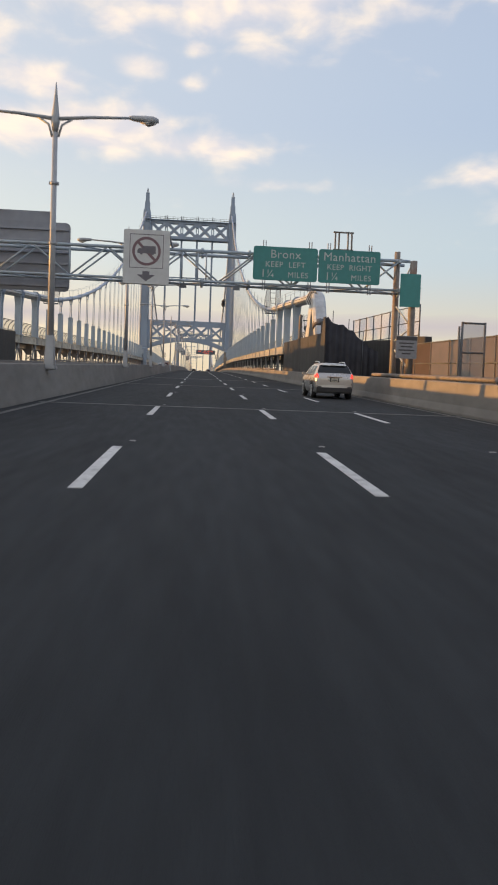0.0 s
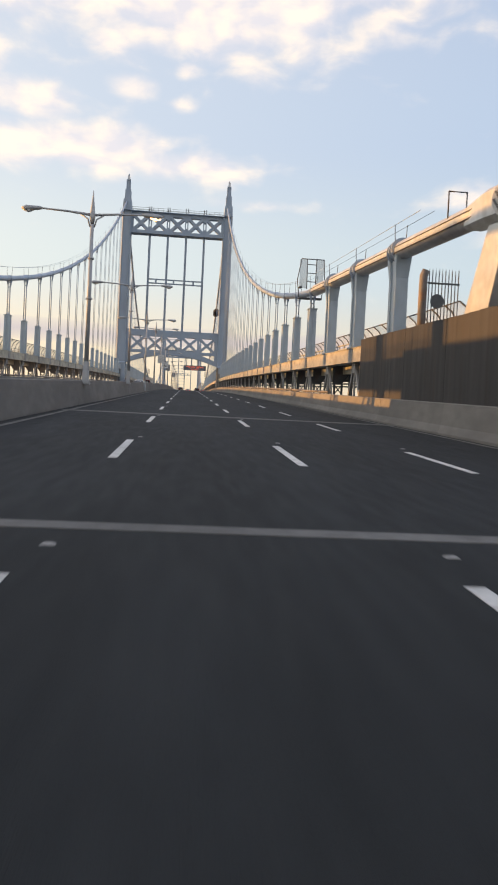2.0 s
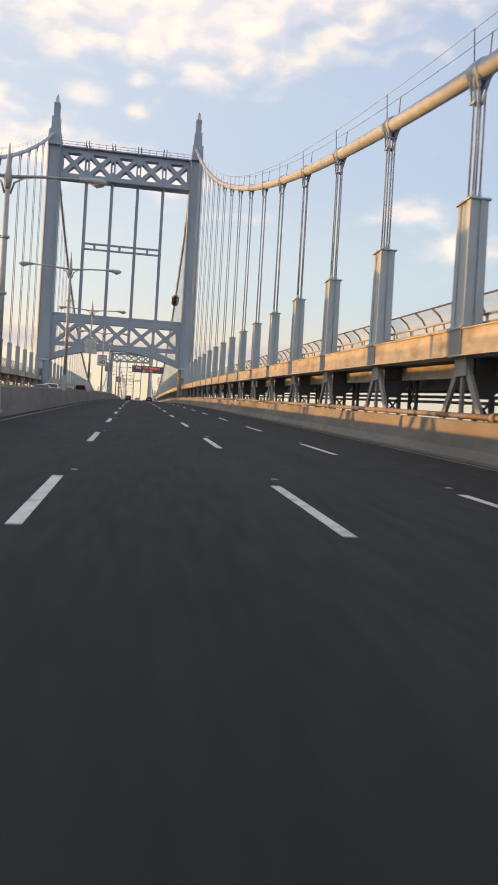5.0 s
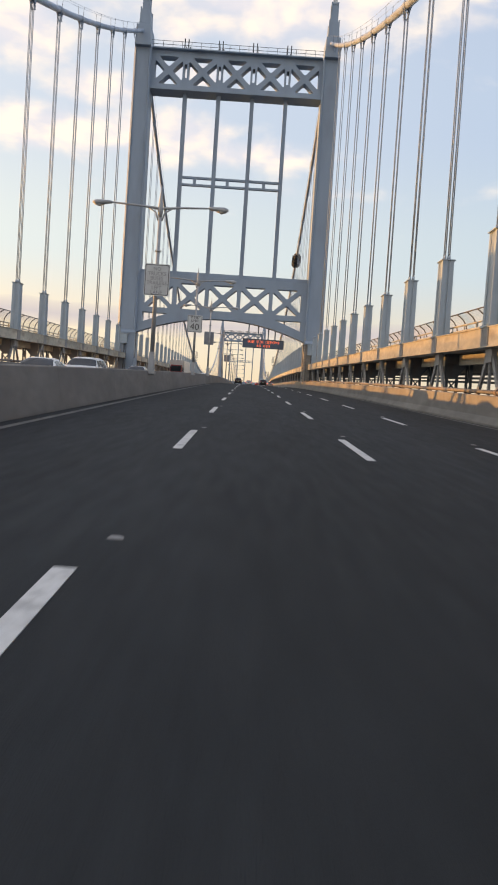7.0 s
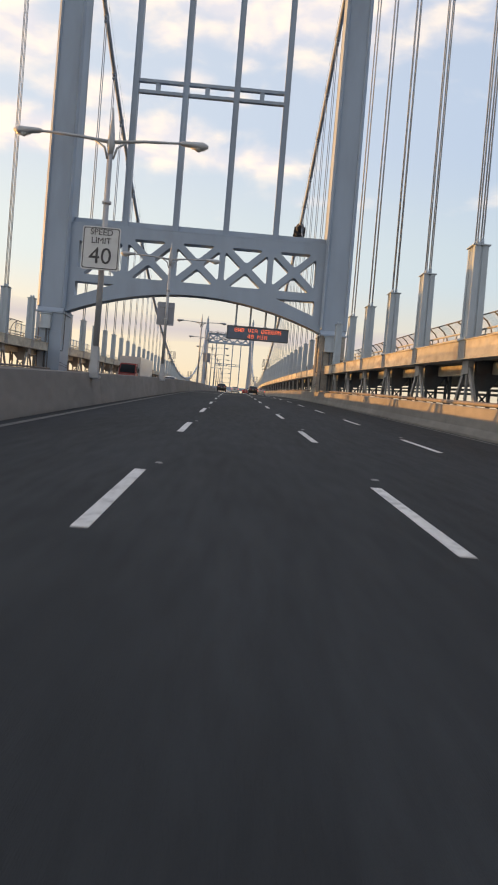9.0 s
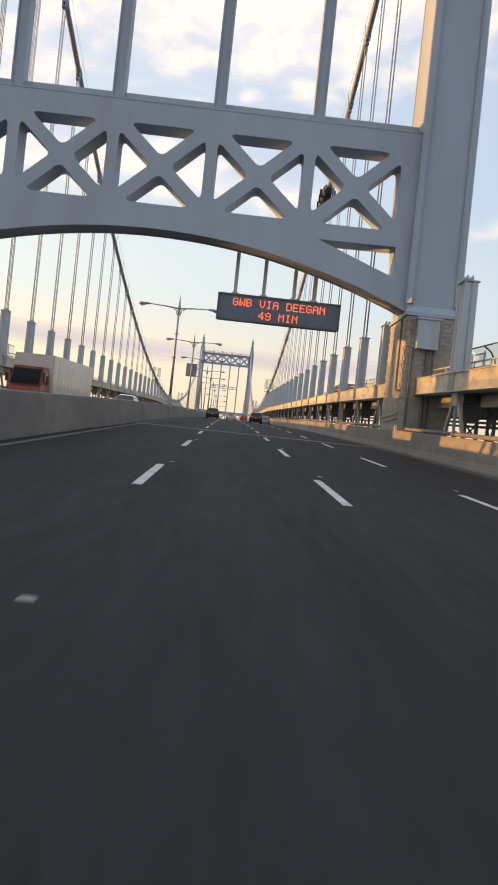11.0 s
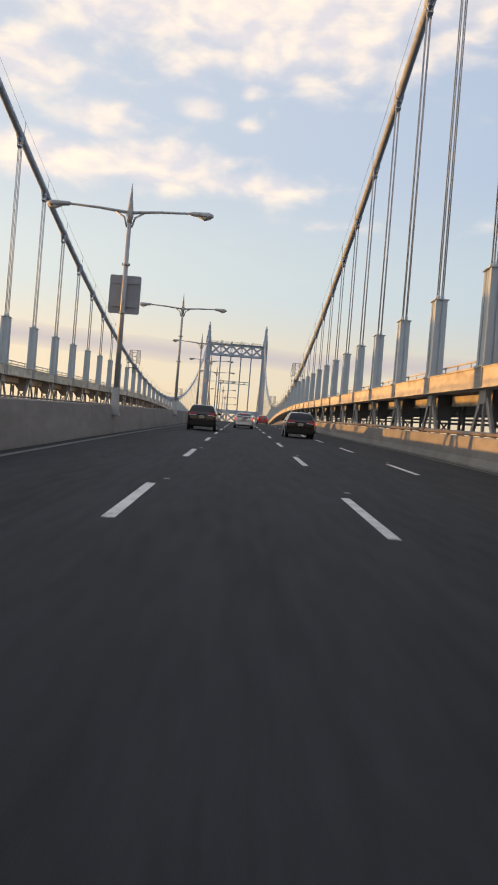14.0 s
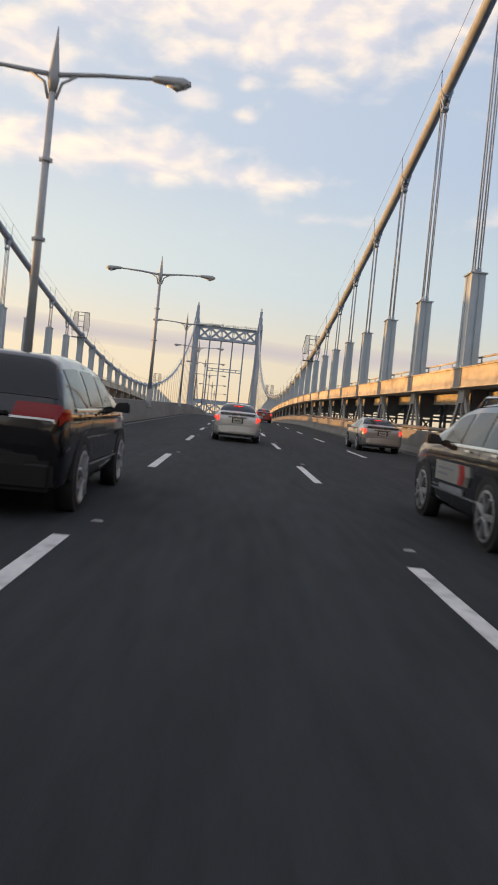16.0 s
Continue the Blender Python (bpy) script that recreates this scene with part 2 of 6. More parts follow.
GLASS = material("tinted_car_glass", (0.018, 0.022, 0.026), 0.06, 0.0, 0.05, 3.0, spec=0.4)
CHROME = material("chrome", (0.62, 0.63, 0.64), 0.15, 1.0, 0.04, 5.0)
RIM = material("alloy_rim", (0.58, 0.59, 0.60), 0.35, 0.8, 0.06, 5.0)
TAIL = material("red_tail_lens", (0.040, 0.002, 0.003), 0.08, 0.0, 0.05, 8.0, coat=0.1, emit=((1.0, 0.03, 0.03), 0.055), spec=0.4)
TAILON = material("lit_tail_lens", (0.6, 0.03, 0.02), 0.2, 0.0, 0.05, 8.0, emit=((1.0, 0.05, 0.025), 1.25))
STRUT = material("weathered_grey_strut_paint", (0.30, 0.30, 0.295), 0.6, 0.0, 0.14, 2.0, 0.25, 30, (0.17, 0.14, 0.12), 0.45, 0.9, (1, 1, 0.35))
# grey leg paint with the warm evening sunlight mixed into its colour
SUN_TINT = material("sun_tinted_leg_paint", (0.345, 0.325, 0.29), 0.85, 0.0, 0.16, 3.0, 0.4, 50, (0.20, 0.175, 0.15), 0.5, 0.8)
TARP = material("dark_blue_tarpaulin", (0.050, 0.060, 0.078), 0.7, 0.0, 0.2, 3.0, 0.4, 20, (0.03, 0.033, 0.04), 0.5, 1.2)
STUD = material("scuffed_road_stud", (0.24, 0.24, 0.235), 0.7, 0.0, 0.2, 18.0)
CLEAR = material("clear_lens", (0.55, 0.56, 0.57), 0.15, 0.0, 0.05, 8.0, coat=0.8)
PLATE = material("number_plate_sheet", (0.46, 0.44, 0.36), 0.5, 0.0, 0.05, 8.0)
LAMPGLOW = material("sodium_lamp_lens", (0.8, 0.6, 0.35), 0.3, 0.0, 0.05, 8.0, emit=((1.0, 0.50, 0.16), 5.0))
LAMPLENS = material("lamp_lens", (0.45, 0.45, 0.43), 0.3, 0.0, 0.05, 8.0)
ADGREY = material("advert_sheet", (0.34, 0.34, 0.33), 0.45, 0.0, 0.08, 5.0, coat=0.3)
ADRED = material("red_advert_sheet", (0.42, 0.03, 0.03), 0.45, 0.0, 0.05, 5.0)


# ---- plan ----
TOWER_Y, PANEL, SPAN = 263.9, 8.2615, 50
FAR_Y = TOWER_Y + PANEL * SPAN
AXIS, HALF = -5.15, 14.85
LANES = (-1.25, 1.93, 4.91)


def road(y):
    """Height of the road surface along the bridge."""
    if y > (TOWER_Y + FAR_Y) / 2:
        return road(TOWER_Y + FAR_Y - y) if y < FAR_Y + 150 else road(TOWER_Y - 150) - 0.03 * (y - FAR_Y - 150)
    u = min(y, 324.0) / 100
    z = 5.291 * u + 0.213 * u * u - 0.107 * u ** 3
    if y > 324:
        z += 0.033 * (min(y, 400) - 324)
    if y > 400:
        d = y - 400
        z += 0.033 * d - 0.033 * d * d / 141.5
    return z


def cable_z(y):
    if y < 100:
        return 14.62 - 0.0992 * (100 - y)
    if y <= TOWER_Y:
        d = y - 100
        return 14.62 + 0.1361 * d + 0.00118 * d * d
    if y <= FAR_Y:
        d = (y - (TOWER_Y + FAR_Y) / 2) / (FAR_Y - TOWER_Y) * 2
        return 25.3 + 38.2 * d ** 2 + 5.1 * d ** 6
    return cable_z(TOWER_Y + FAR_Y - y)


# ---- mesh helpers ----
def hexa(bm, low, high):
    """A solid from four lower and four upper corners, in the same order."""
    v = [bm.verts.new(p) for p in (*low, *high)]
    for f in ((3, 2, 1, 0), (4, 5, 6, 7), (0, 1, 5, 4), (1, 2, 6, 5), (2, 3, 7, 6), (3, 0, 4, 7)):
        bm.faces.new([v[i] for i in f])


def box(bm, x0, x1, y0, y1, z0, z1):
    low = [(x0, y0, z0), (x1, y0, z0), (x1, y1, z0), (x0, y1, z0)]
    hexa(bm, low, [(x, y, z1) for x, y, _ in low])


def run(bm, x0, x1, y0, y1, a, b):
    """A box along the road, a to b above its surface."""
    low = [(x0, y0, road(y0) + a), (x1, y0, road(y0) + a), (x1, y1, road(y1) + a), (x0, y1, road(y1) + a)]
    hexa(bm, low, [(x, y, z + b - a) for x, y, z in low])


def beam(bm, p, q, w, h):
    """A square-edged bar from p to q, w wide and h deep."""
    p, q = Vector(p), Vector(q)
    d = (q - p).normalized()
    side = d.cross(Vector((0, 0, 1)))
    side = side.normalized() if side.length > 1e-3 else Vector((1, 0, 0))
    up = side.cross(d) * (h / 2)
    side = side * (w / 2)
    ends = [[e - side - up, e + side - up, e + side + up, e - side + up] for e in (p, q)]
    hexa(bm, *ends)


def tube(bm, points, r, n=8, caps=True):
    """A round bar along the points; r may be one radius or one a point."""
    pts = [Vector(p) for p in points]
    rs = r if isinstance(r, (list, tuple)) else [r] * len(pts)
    rings = []
    for i, p in enumerate(pts):
        d = (pts[min(i + 1, len(pts) - 1)] - pts[max(i - 1, 0)]).normalized()
        a = d.cross(Vector((1, 0, 0)))
        a = a.normalized() if a.length > 0.1 else d.cross(Vector((0, 1, 0))).normalized()
        b = d.cross(a)
        rings.append([bm.verts.new(p + rs[i] * (math.cos(k * math.tau / n) * a + math.sin(k * math.tau / n) * b)) for k in range(n)])
    for s, e in zip(rings, rings[1:]):
        for k in range(n):
            f = bm.faces.new((s[k], s[(k + 1) % n], e[(k + 1) % n], e[k]))
            f.smooth = True
    if caps:
        bm.faces.new(rings[0][::-1])
        bm.faces.new(rings[-1])


def sweep(bm, outline, ys, dx=0.0, dz=0.0):
    """Carry an (x, height) outline along the road."""
    rings = [[bm.verts.new((x + dx, y, road(y) + z + dz)) for x, z in outline] for y in ys]
    for s, e in zip(rings, rings[1:]):
        for k in range(len(outline)):
            j = (k + 1) % len(outline)
            bm.faces.new((s[k], s[j], e[j], e[k]))
    bm.faces.new(rings[0][::-1])
    bm.faces.new(rings[-1])


def mesh_of(bm, name, mat):
    bmesh.ops.recalc_face_normals(bm, faces=bm.faces)
    me = bpy.data.meshes.new(name)
    bm.to_mesh(me)
    bm.free()
    me.materials.append(mat)
    return me


def part(name, bm, mat, parent=None, label=""):
    me = bm if isinstance(bm, bpy.types.Mesh) else mesh_of(bm, name, mat)
    ob = new(name, me)
    if parent:
        ob.parent = parent
    return tagged(ob, label)


def put(name, me, parent, x=0.0, y=0.0, z=0.0, rx=0.0, rz=0.0):
    """One more object on a mesh that is already there."""
    ob = new(name, me)
    ob.parent = parent
    ob.matrix_basis = pose(x, y, z, rx, 0, rz)
    return ob


def thing(name, label, category, group="", kind="", at=None):
    ob = new(name)
    ob.empty_display_size = 0.3
    if at is not None:
        ob.matrix_basis = at
    return tagged(ob, label, category, group, kind)


def solid(outer, holes, depth, name, mat):
    """A plate in the x-z plane with openings through it, depth thick along y and centred on it."""
    cu = bpy.data.curves.new(name, "CURVE")
    cu.dimensions, cu.fill_mode, cu.extrude = "2D", "BOTH", depth / 2
    for loop in (outer, *holes):
        sp = cu.splines.new("POLY")
        sp.points.add(len(loop) - 1)
        for pnt, (x, z) in zip(sp.points, loop):
            pnt.co = (x, z, 0, 1)
        sp.use_cyclic_u = True
    return from_curve(cu, name, mat)


def from_curve(cu, name, mat):
    ob = bpy.data.objects.new(name, cu)
    me = bpy.data.meshes.new_from_object(ob)
    bpy.data.objects.remove(ob)
    bpy.data.curves.remove(cu)
    me.transform(Matrix.Rotation(radians(90), 4, "X"))
    me.materials.clear()
    me.materials.append(mat)
    me.name = name
    return me


def words(text, size, mat, parent, x, y, z, name="lettering", bold=0.0, wide=1.0, spacing=1.0):
    """Raised lettering that faces -y, centred on x, z."""
    cu = bpy.data.curves.new(name, "FONT")
    cu.body, cu.size, cu.align_x, cu.align_y, cu.extrude, cu.offset = text, size, "CENTER", "CENTER", 0.008, bold
    cu.space_character, cu.space_line, cu.resolution_u = spacing, 0.95, 3
    me = from_curve(cu, name, mat)
    ob = part(name, me, mat, parent)
    ob.matrix_basis = Matrix.Translation((x, y, z)) @ Matrix.Diagonal((wide, 1, 1, 1))
    return ob


def rounded(x0, x1, z0, z1, r, n=4):
    pts = []
    for cx, cz, a in ((x1 - r, z1 - r, 0), (x0 + r, z1 - r, 90), (x0 + r, z0 + r, 180), (x1 - r, z0 + r, 270)):
        pts += [(cx + r * math.cos(radians(a + 90 * k / n)), cz + r * math.sin(radians(a + 90 * k / n))) for k in range(n + 1)]
    return pts


def bm_new():
    return bmesh.new()


def steps(a, b, d):
    n = max(1, round((b - a) / d))
    return [a + (b - a) * i / n for i in range(n + 1)]


# ---- ground and river ----
bm = bm_new()
box(bm, -4500, 4500, -4500, 4500, -44, -42)
river = tagged(part("water", bm, WATER), "dull grey-blue river far below the bridge", "water", kind="structure")

# ---- road ----
Y0, Y1 = -60.0, FAR_Y + 260
ys = steps(Y0, Y1, 6.0)
bm = bm_new()
sweep(bm, [(-5.7, -0.4), (9.3, -0.4), (9.3, 0.0), (-5.7, 0.0)], ys)
deck = tagged(part("road", bm, ASPHALT), "dark worn asphalt roadway of the bridge, four lanes", "road", kind="structure")
bm = bm_new()
sweep(bm, [(-19.6, -0.4), (-5.72, -0.4), (-5.72, 0.0), (-19.6, 0.0)], ys)
tagged(part("road", bm, ASPHALT), "dark asphalt roadway of the opposing lanes", "road", kind="structure")

DASH, CYCLE, FIRST = 3.95, 11.467, 5.453 + 0.12
for x in LANES:
    for k in range(-5, 58):
        y = FIRST + CYCLE * k
        bm = bm_new()
        run(bm, x - 0.075, x + 0.075, y, y + DASH, 0.0, 0.006)
        part("lane_dash", bm, PAINT, deck)
stud = bm_new()
hexa(stud, [(-0.06, -0.05, 0), (0.06, -0.05, 0), (0.06, 0.05, 0), (-0.06, 0.05, 0)], [(-0.035, -0.025, 0.018), (0.035, -0.025, 0.018), (0.035, 0.025, 0.018), (-0.035, 0.025, 0.018)])
stud = mesh_of(stud, "road_stud", STUD)
for x in LANES:
    for k in range(-5, 40):
        y = FIRST + CYCLE * k + DASH + 0.9
        put("road_stud", stud, deck, x + 0.16, y, road(y))
for x, name in ((-4.66, "edge_line"), (8.12, "edge_line")):
    bm = bm_new()
    sweep(bm, [(x - 0.08, 0.0), (x + 0.08, 0.0), (x + 0.08, 0.005), (x - 0.08, 0.005)], ys)
    part(name, bm, FADED, deck)
for y, w in ((21.2, 0.28), (45.6, 0.32), (69.0, 0.95), (264.6, 1.25), (FAR_Y, 1.2)):
    bm = bm_new()
    run(bm, -4.9, 8.5, y - w / 2, y + w / 2, 0.0, 0.007)
    part("expansion_joint", bm, JOINT, deck)

# ---- concrete barriers ----
def barrier(name, label, outline, x, mirror=1):
    top = thing(name, label, "barrier", kind="structure")
    profile = [(x + mirror * a, b) for a, b in outline]
    for a, b in zip(steps(Y0, Y1, PANEL), steps(Y0, Y1, PANEL)[1:]):
        bm = bm_new()
        sweep(bm, profile, (a + 0.006, (a + b) / 2, b - 0.006))
        part("barrier_segment", bm, CONCRETE, top)
    return top


MEDIAN = [(-0.31, 0), (0.31, 0), (0.31, 0.06), (0.14, 1.13), (0.11, 1.16), (-0.11, 1.16), (-0.14, 1.13), (-0.31, 0.06)]
SIDE = [(0.0, 0), (0.62, 0), (0.62, 1.08), (0.24, 1.08), (0.20, 1.05), (0.11, 0.33), (0.0, 0.08)]
barrier("barrier_median", "stained grey concrete median barrier between the roadways", MEDIAN, -5.38)
barrier("barrier_right", "stained grey concrete barrier at the road edge", SIDE, 8.40)
barrier("barrier_left", "grey concrete barrier at the far edge of the opposing lanes", SIDE, -18.8, -1)

# ---- stiffening trusses, walkways, fences ----
def frame_mesh():
    """A-shaped frame under the top chord, in the plane of the truss, with a gusset above it."""
    bm = bm_new()
    for s in (-1, 1):
        beam(bm, (0, s * 0.34, 2.62), (0, s * 1.74, 0.55), 0.10, 0.20)
        beam(bm, (-0.06, s * 0.34, 2.62), (-0.06, s * 1.74, 0.55), 0.02, 0.26)
    beam(bm, (0, 0, 2.7), (0, 0, 0.4), 0.10, 0.16)
    low = [(-0.12, -0.44, 2.40), (0.12, -0.44, 2.40), (0.12, 0.44, 2.40), (-0.12, 0.44, 2.40)]
    hexa(bm, low, [(-0.12, -0.40, 3.0), (0.12, -0.40, 3.0), (0.12, 0.40, 3.0), (-0.12, 0.40, 3.0)])
    for y in (-0.3, 0.0, 0.3):
        for z in (2.5, 2.65, 2.8, 2.92):
            box(bm, -0.135, -0.118, y - 0.02, y + 0.02, z - 0.02, z + 0.02)
    for s in (-1, 1):
        box(bm, -0.3, 0.3, s * 1.74 - 0.30, s * 1.74 + 0.30, 0.42, 0.72)
    return mesh_of(bm, "strut_frame", STRUT)


def gusset_mesh():
    bm = bm_new()
    box(bm, -0.345, 0.345, -0.42, 0.42, 2.98, 3.86)
    for s in (-1, 1):
        for z in (3.12, 3.28, 3.44, 3.6, 3.74):
            for y in (-0.3, -0.1, 0.1, 0.3):
                box(bm, s * 0.345 - 0.012, s * 0.345 + 0.012, y - 0.018, y + 0.018, z - 0.018, z + 0.018)
    return mesh_of(bm, "gusset_plate", STRUT)


def bracket_mesh(s):
    """Cantilever bracket that carries the walkway outside the truss, on a plated post."""
    bm = bm_new()
    x0, x1 = s * 0.34, s * 0.95
    hexa(bm, [(x0, -0.06, 1.75), (x1, -0.06, 1.75), (x1, 0.06, 1.75), (x0, 0.06, 1.75)], [(x0, -0.06, 2.5), (s * 1.5, -0.06, 2.5), (s * 1.5, 0.06, 2.5), (x0, 0.06, 2.5)])
    hexa(bm, [(x0, -0.14, 2.45), (s * 4.0, -0.14, 2.80), (s * 4.0, 0.14, 2.80), (x0, 0.14, 2.45)], [(x0, -0.14, 3.0), (s * 4.0, -0.14, 3.0), (s * 4.0, 0.14, 3.0), (x0, 0.14, 3.0)])
    for u in (0.40, 0.92):
        box(bm, min(s * u, s * (u + 0.12)), max(s * u, s * (u + 0.12)), -0.1, 0.1, 0.4, 1.80)
    for z in (0.5, 1.1):
        beam(bm, (s * 0.46, 0, z), (s * 0.98, 0, z + 0.6), 0.06, 0.07)
        beam(bm, (s * 0.98, 0, z), (s * 0.46, 0, z + 0.6), 0.06, 0.07)
    box(bm, min(x0, s * 4.1), max(x0, s * 4.1), -0.24, 0.24, 2.94, 3.02)
    # right brackets get the dark steel: shade below the walkway, put into the colour
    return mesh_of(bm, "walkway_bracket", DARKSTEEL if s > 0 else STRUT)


def lattice_mesh(mat):
    bm = bm_new()
    for s in (-1, 1):
        beam(bm, (0, s * 0.35, 0.5), (0, -s * 0.35, 1.5), 0.08, 0.08)
        beam(bm, (0, s * 0.35, 1.5), (0, -s * 0.35, 2.4), 0.08, 0.08)
        beam(bm, (0, s * 0.4, 0.4), (0, s * 0.4, 3.0), 0.12, 0.1)
    return mesh_of(bm, "lattice_post", mat)


def fence_post_mesh(s):
    bm = bm_new()
    tube(bm, [(s * 3.75, 0, 3.1), (s * 3.75, 0, 4.7), (s * 3.66, 0, 5.2), (s * 3.42, 0, 5.6), (s * 3.05, 0, 5.88)], 0.045, 6)
    return mesh_of(bm, "fence_post", DARKSTEEL)


FRAME, GUSSET = frame_mesh(), gusset_mesh()
K0, K1 = -23, 78


def truss(side):
    s = 1 if side == "right" else -1
    x = AXIS + s * HALF
    top = thing("stiffening_truss", "grey painted steel side truss of the bridge with a deep top chord", "bridge truss", "side trusses of the bridge", "structure")
    # right lattice is coloured dark as shaded, left keeps the grey paint
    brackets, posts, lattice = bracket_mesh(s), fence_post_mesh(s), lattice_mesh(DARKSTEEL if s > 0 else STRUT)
    walkway = thing("walkway", "raised footpath outside the truss with a curved mesh fence", "footpath", "footpaths of the bridge", "structure")
    for k in range(K0, K1):
        a, b = TOWER_Y + PANEL * k, TOWER_Y + PANEL * (k + 1)
        bm = bm_new()
        run(bm, x - 0.30, x + 0.30, a + 0.015, b - 0.015, 3.04, 3.80)
        run(bm, x - 0.36, x + 0.36, a + 0.015, b - 0.015, 3.80, 3.84)
        run(bm, x - 0.36, x + 0.36, a + 0.015, b - 0.015, 3.00, 3.04)
        part("top_chord", bm, GIRDER, top)
        z = road(a)
        put("strut_frame", FRAME, top, x, a, z)
        put("gusset_plate", GUSSET, top, x, a, z)
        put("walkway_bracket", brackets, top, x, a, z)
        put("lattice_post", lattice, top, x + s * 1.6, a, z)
        bm = bm_new()
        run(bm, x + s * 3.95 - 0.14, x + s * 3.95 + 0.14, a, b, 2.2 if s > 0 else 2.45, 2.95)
        part("outer_girder", bm, GIRDER, top)
        bm = bm_new()
        run(bm, x + s * 1.05 - 0.10, x + s * 1.05 + 0.10, a + 0.32, b - 0.32, 2.46, 2.97)
        part("stringer", bm, GIRDER, top)
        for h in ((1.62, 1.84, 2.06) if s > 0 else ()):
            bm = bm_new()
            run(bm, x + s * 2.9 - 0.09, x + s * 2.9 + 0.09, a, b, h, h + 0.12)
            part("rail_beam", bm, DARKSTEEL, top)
        bm = bm_new()
        run(bm, min(x + s * 0.5, x + s * 4.0), max(x + s * 0.5, x + s * 4.0), a, b, 3.03, 3.13)
        part("walkway_slab", bm, CONCRETE, walkway)
        fenced = k < 0
        n = 4
        for i in range(n if fenced else 0):
            y = a + PANEL * i / n
            put("fence_post", posts, walkway, x, y, road(y))
        if 0 <= k < 5:
            bm = bm_new()
            rows = [[bm.verts.new((x + s * 3.8, y, road(y) + v)) for v in (3.2, 5.75)] for y in (a, b)]
            bm.faces.new((rows[0][0], rows[0][1], rows[1][1], rows[1][0]))
            part("fence_mesh", bm, MESH, walkway)
            bm = bm_new()
            tube(bm, [(x + s * 3.8, a, road(a) + 5.76), (x + s * 3.8, b, road(b) + 5.76)], 0.04, 6)
            part("top_rail", bm, STEEL, walkway)
            for i in range(4):
                y = a + PANEL * i / 4
                bm = bm_new()
                tube(bm, [(x + s * 3.8, y, road(y) + 3.1), (x + s * 3.8, y, road(y) + 5.85)], 0.06, 6)
                part("fence_post", bm, STEEL, walkway)
        elif not fenced:
            bm = bm_new()
            for h in (3.62, 4.2):
                tube(bm, [(x + s * 3.75, a, road(a) + h), (x + s * 3.75, b, road(b) + h)], 0.04, 6)
            for i in (0.0, 0.25, 0.5, 0.75):
                y = a + PANEL * i
                tube(bm, [(x + s * 3.75, y, road(y) + 3.1), (x + s * 3.75, y, road(y) + 4.2)], 0.035, 6)
            part("outer_railing", bm, GIRDER, walkway)
        bm = bm_new()
        arc = [(3.74, 3.15), (3.74, 4.7), (3.65, 5.2), (3.41, 5.6), (3.04, 5.88)]
        if fenced:
            rows = [[bm.verts.new((x + s * u, y, road(y) + v)) for u, v in arc] for y in (a, b)]
            for i in range(4):
                bm.faces.new((rows[0][i], rows[0][i + 1], rows[1][i + 1], rows[1][i]))
            part("fence_mesh", bm, MESH, walkway)
            bm = bm_new()
            tube(bm, [(x + s * 3.04, a, road(a) + 5.89), (x + s * 3.04, b, road(b) + 5.89)], 0.04, 6)
            part("top_rail", bm, DARKSTEEL, walkway)
        bm = bm_new()
        for h in (4.34, 4.08):
            tube(bm, [(x + s * 0.48, a, road(a) + h), (x + s * 0.48, b, road(b) + h)], 0.045, 6)
        for i in (0.2, 0.45, 0.7, 0.95):
            y = a + PANEL * i
            tube(bm, [(x + s * 0.48, y, road(y) + 3.1), (x + s * 0.48, y, road(y) + 4.34)], 0.035, 6)
        part("handrail", bm, GIRDER, walkway)
    return top


for side in ("right", "left"):
    truss(side)
for s in (1, -1):
    x = AXIS + s * (HALF - 0.62)
    pipe = thing("service_pipe", "weathered brown service pipe on the barrier top", "pipe", kind="structure")
    for a, b in zip(steps(20, Y1, PANEL * 2), steps(20, Y1, PANEL * 2)[1:]):
        if b > 51.0 and a < 79.0:
            continue
        bm = bm_new()
        tube(bm, [(x, a, road(a) + 1.2), (x, b, road(b) + 1.2)], 0.085, 8)
        tube(bm, [(x, a - 0.12, road(a) + 1.2), (x, a + 0.12, road(a) + 1.2)], 0.13, 8)
        part("pipe_length", bm, PIPE, pipe)

# ---- hanger housings and ropes ----
def housing_mesh(height, wide):
    """Tall riveted steel box of two channels with a recessed web, and a cap plate."""
    bm = bm_new()
    w, d = 0.31 * wide, 0.34 * wide
    k = 0.93
    for s in (-1, 1):
        for e in (-1, 1):
            x0, x1 = sorted((e * 0.045, e * w))
            y0, y1 = s * d - 0.13, s * d + 0.13
            hexa(bm, [(x0, y0, 0), (x1, y0, 0), (x1, y1, 0), (x0, y1, 0)],
                 [(x0 * k, y0 - s * d * 0.07, height), (x1 * k, y0 - s * d * 0.07, height), (x1 * k, y1 - s * d * 0.07, height), (x0 * k, y1 - s * d * 0.07, height)])
    box(bm, -w * 0.88, w * 0.88, -d - 0.07, d + 0.07, 0.0, height - 0.01)
    box(bm, -w - 0.08, w + 0.08, -d - 0.2, d + 0.2, -0.02, 0.07)
    return mesh_of(bm, "housing", STEEL)


def cap_mesh(wide):
    bm = bm_new()
    box(bm, -0.36 * wide, 0.36 * wide, -0.50 * wide, 0.50 * wide, 0, 0.05)
    for x in (-0.11, 0.11):
        for y in (-0.15, 0.15):
            tube(bm, [(x, y, 0.05), (x, y, 0.32)], [0.075, 0.05], 8)
    return mesh_of(bm, "cap", STEEL)


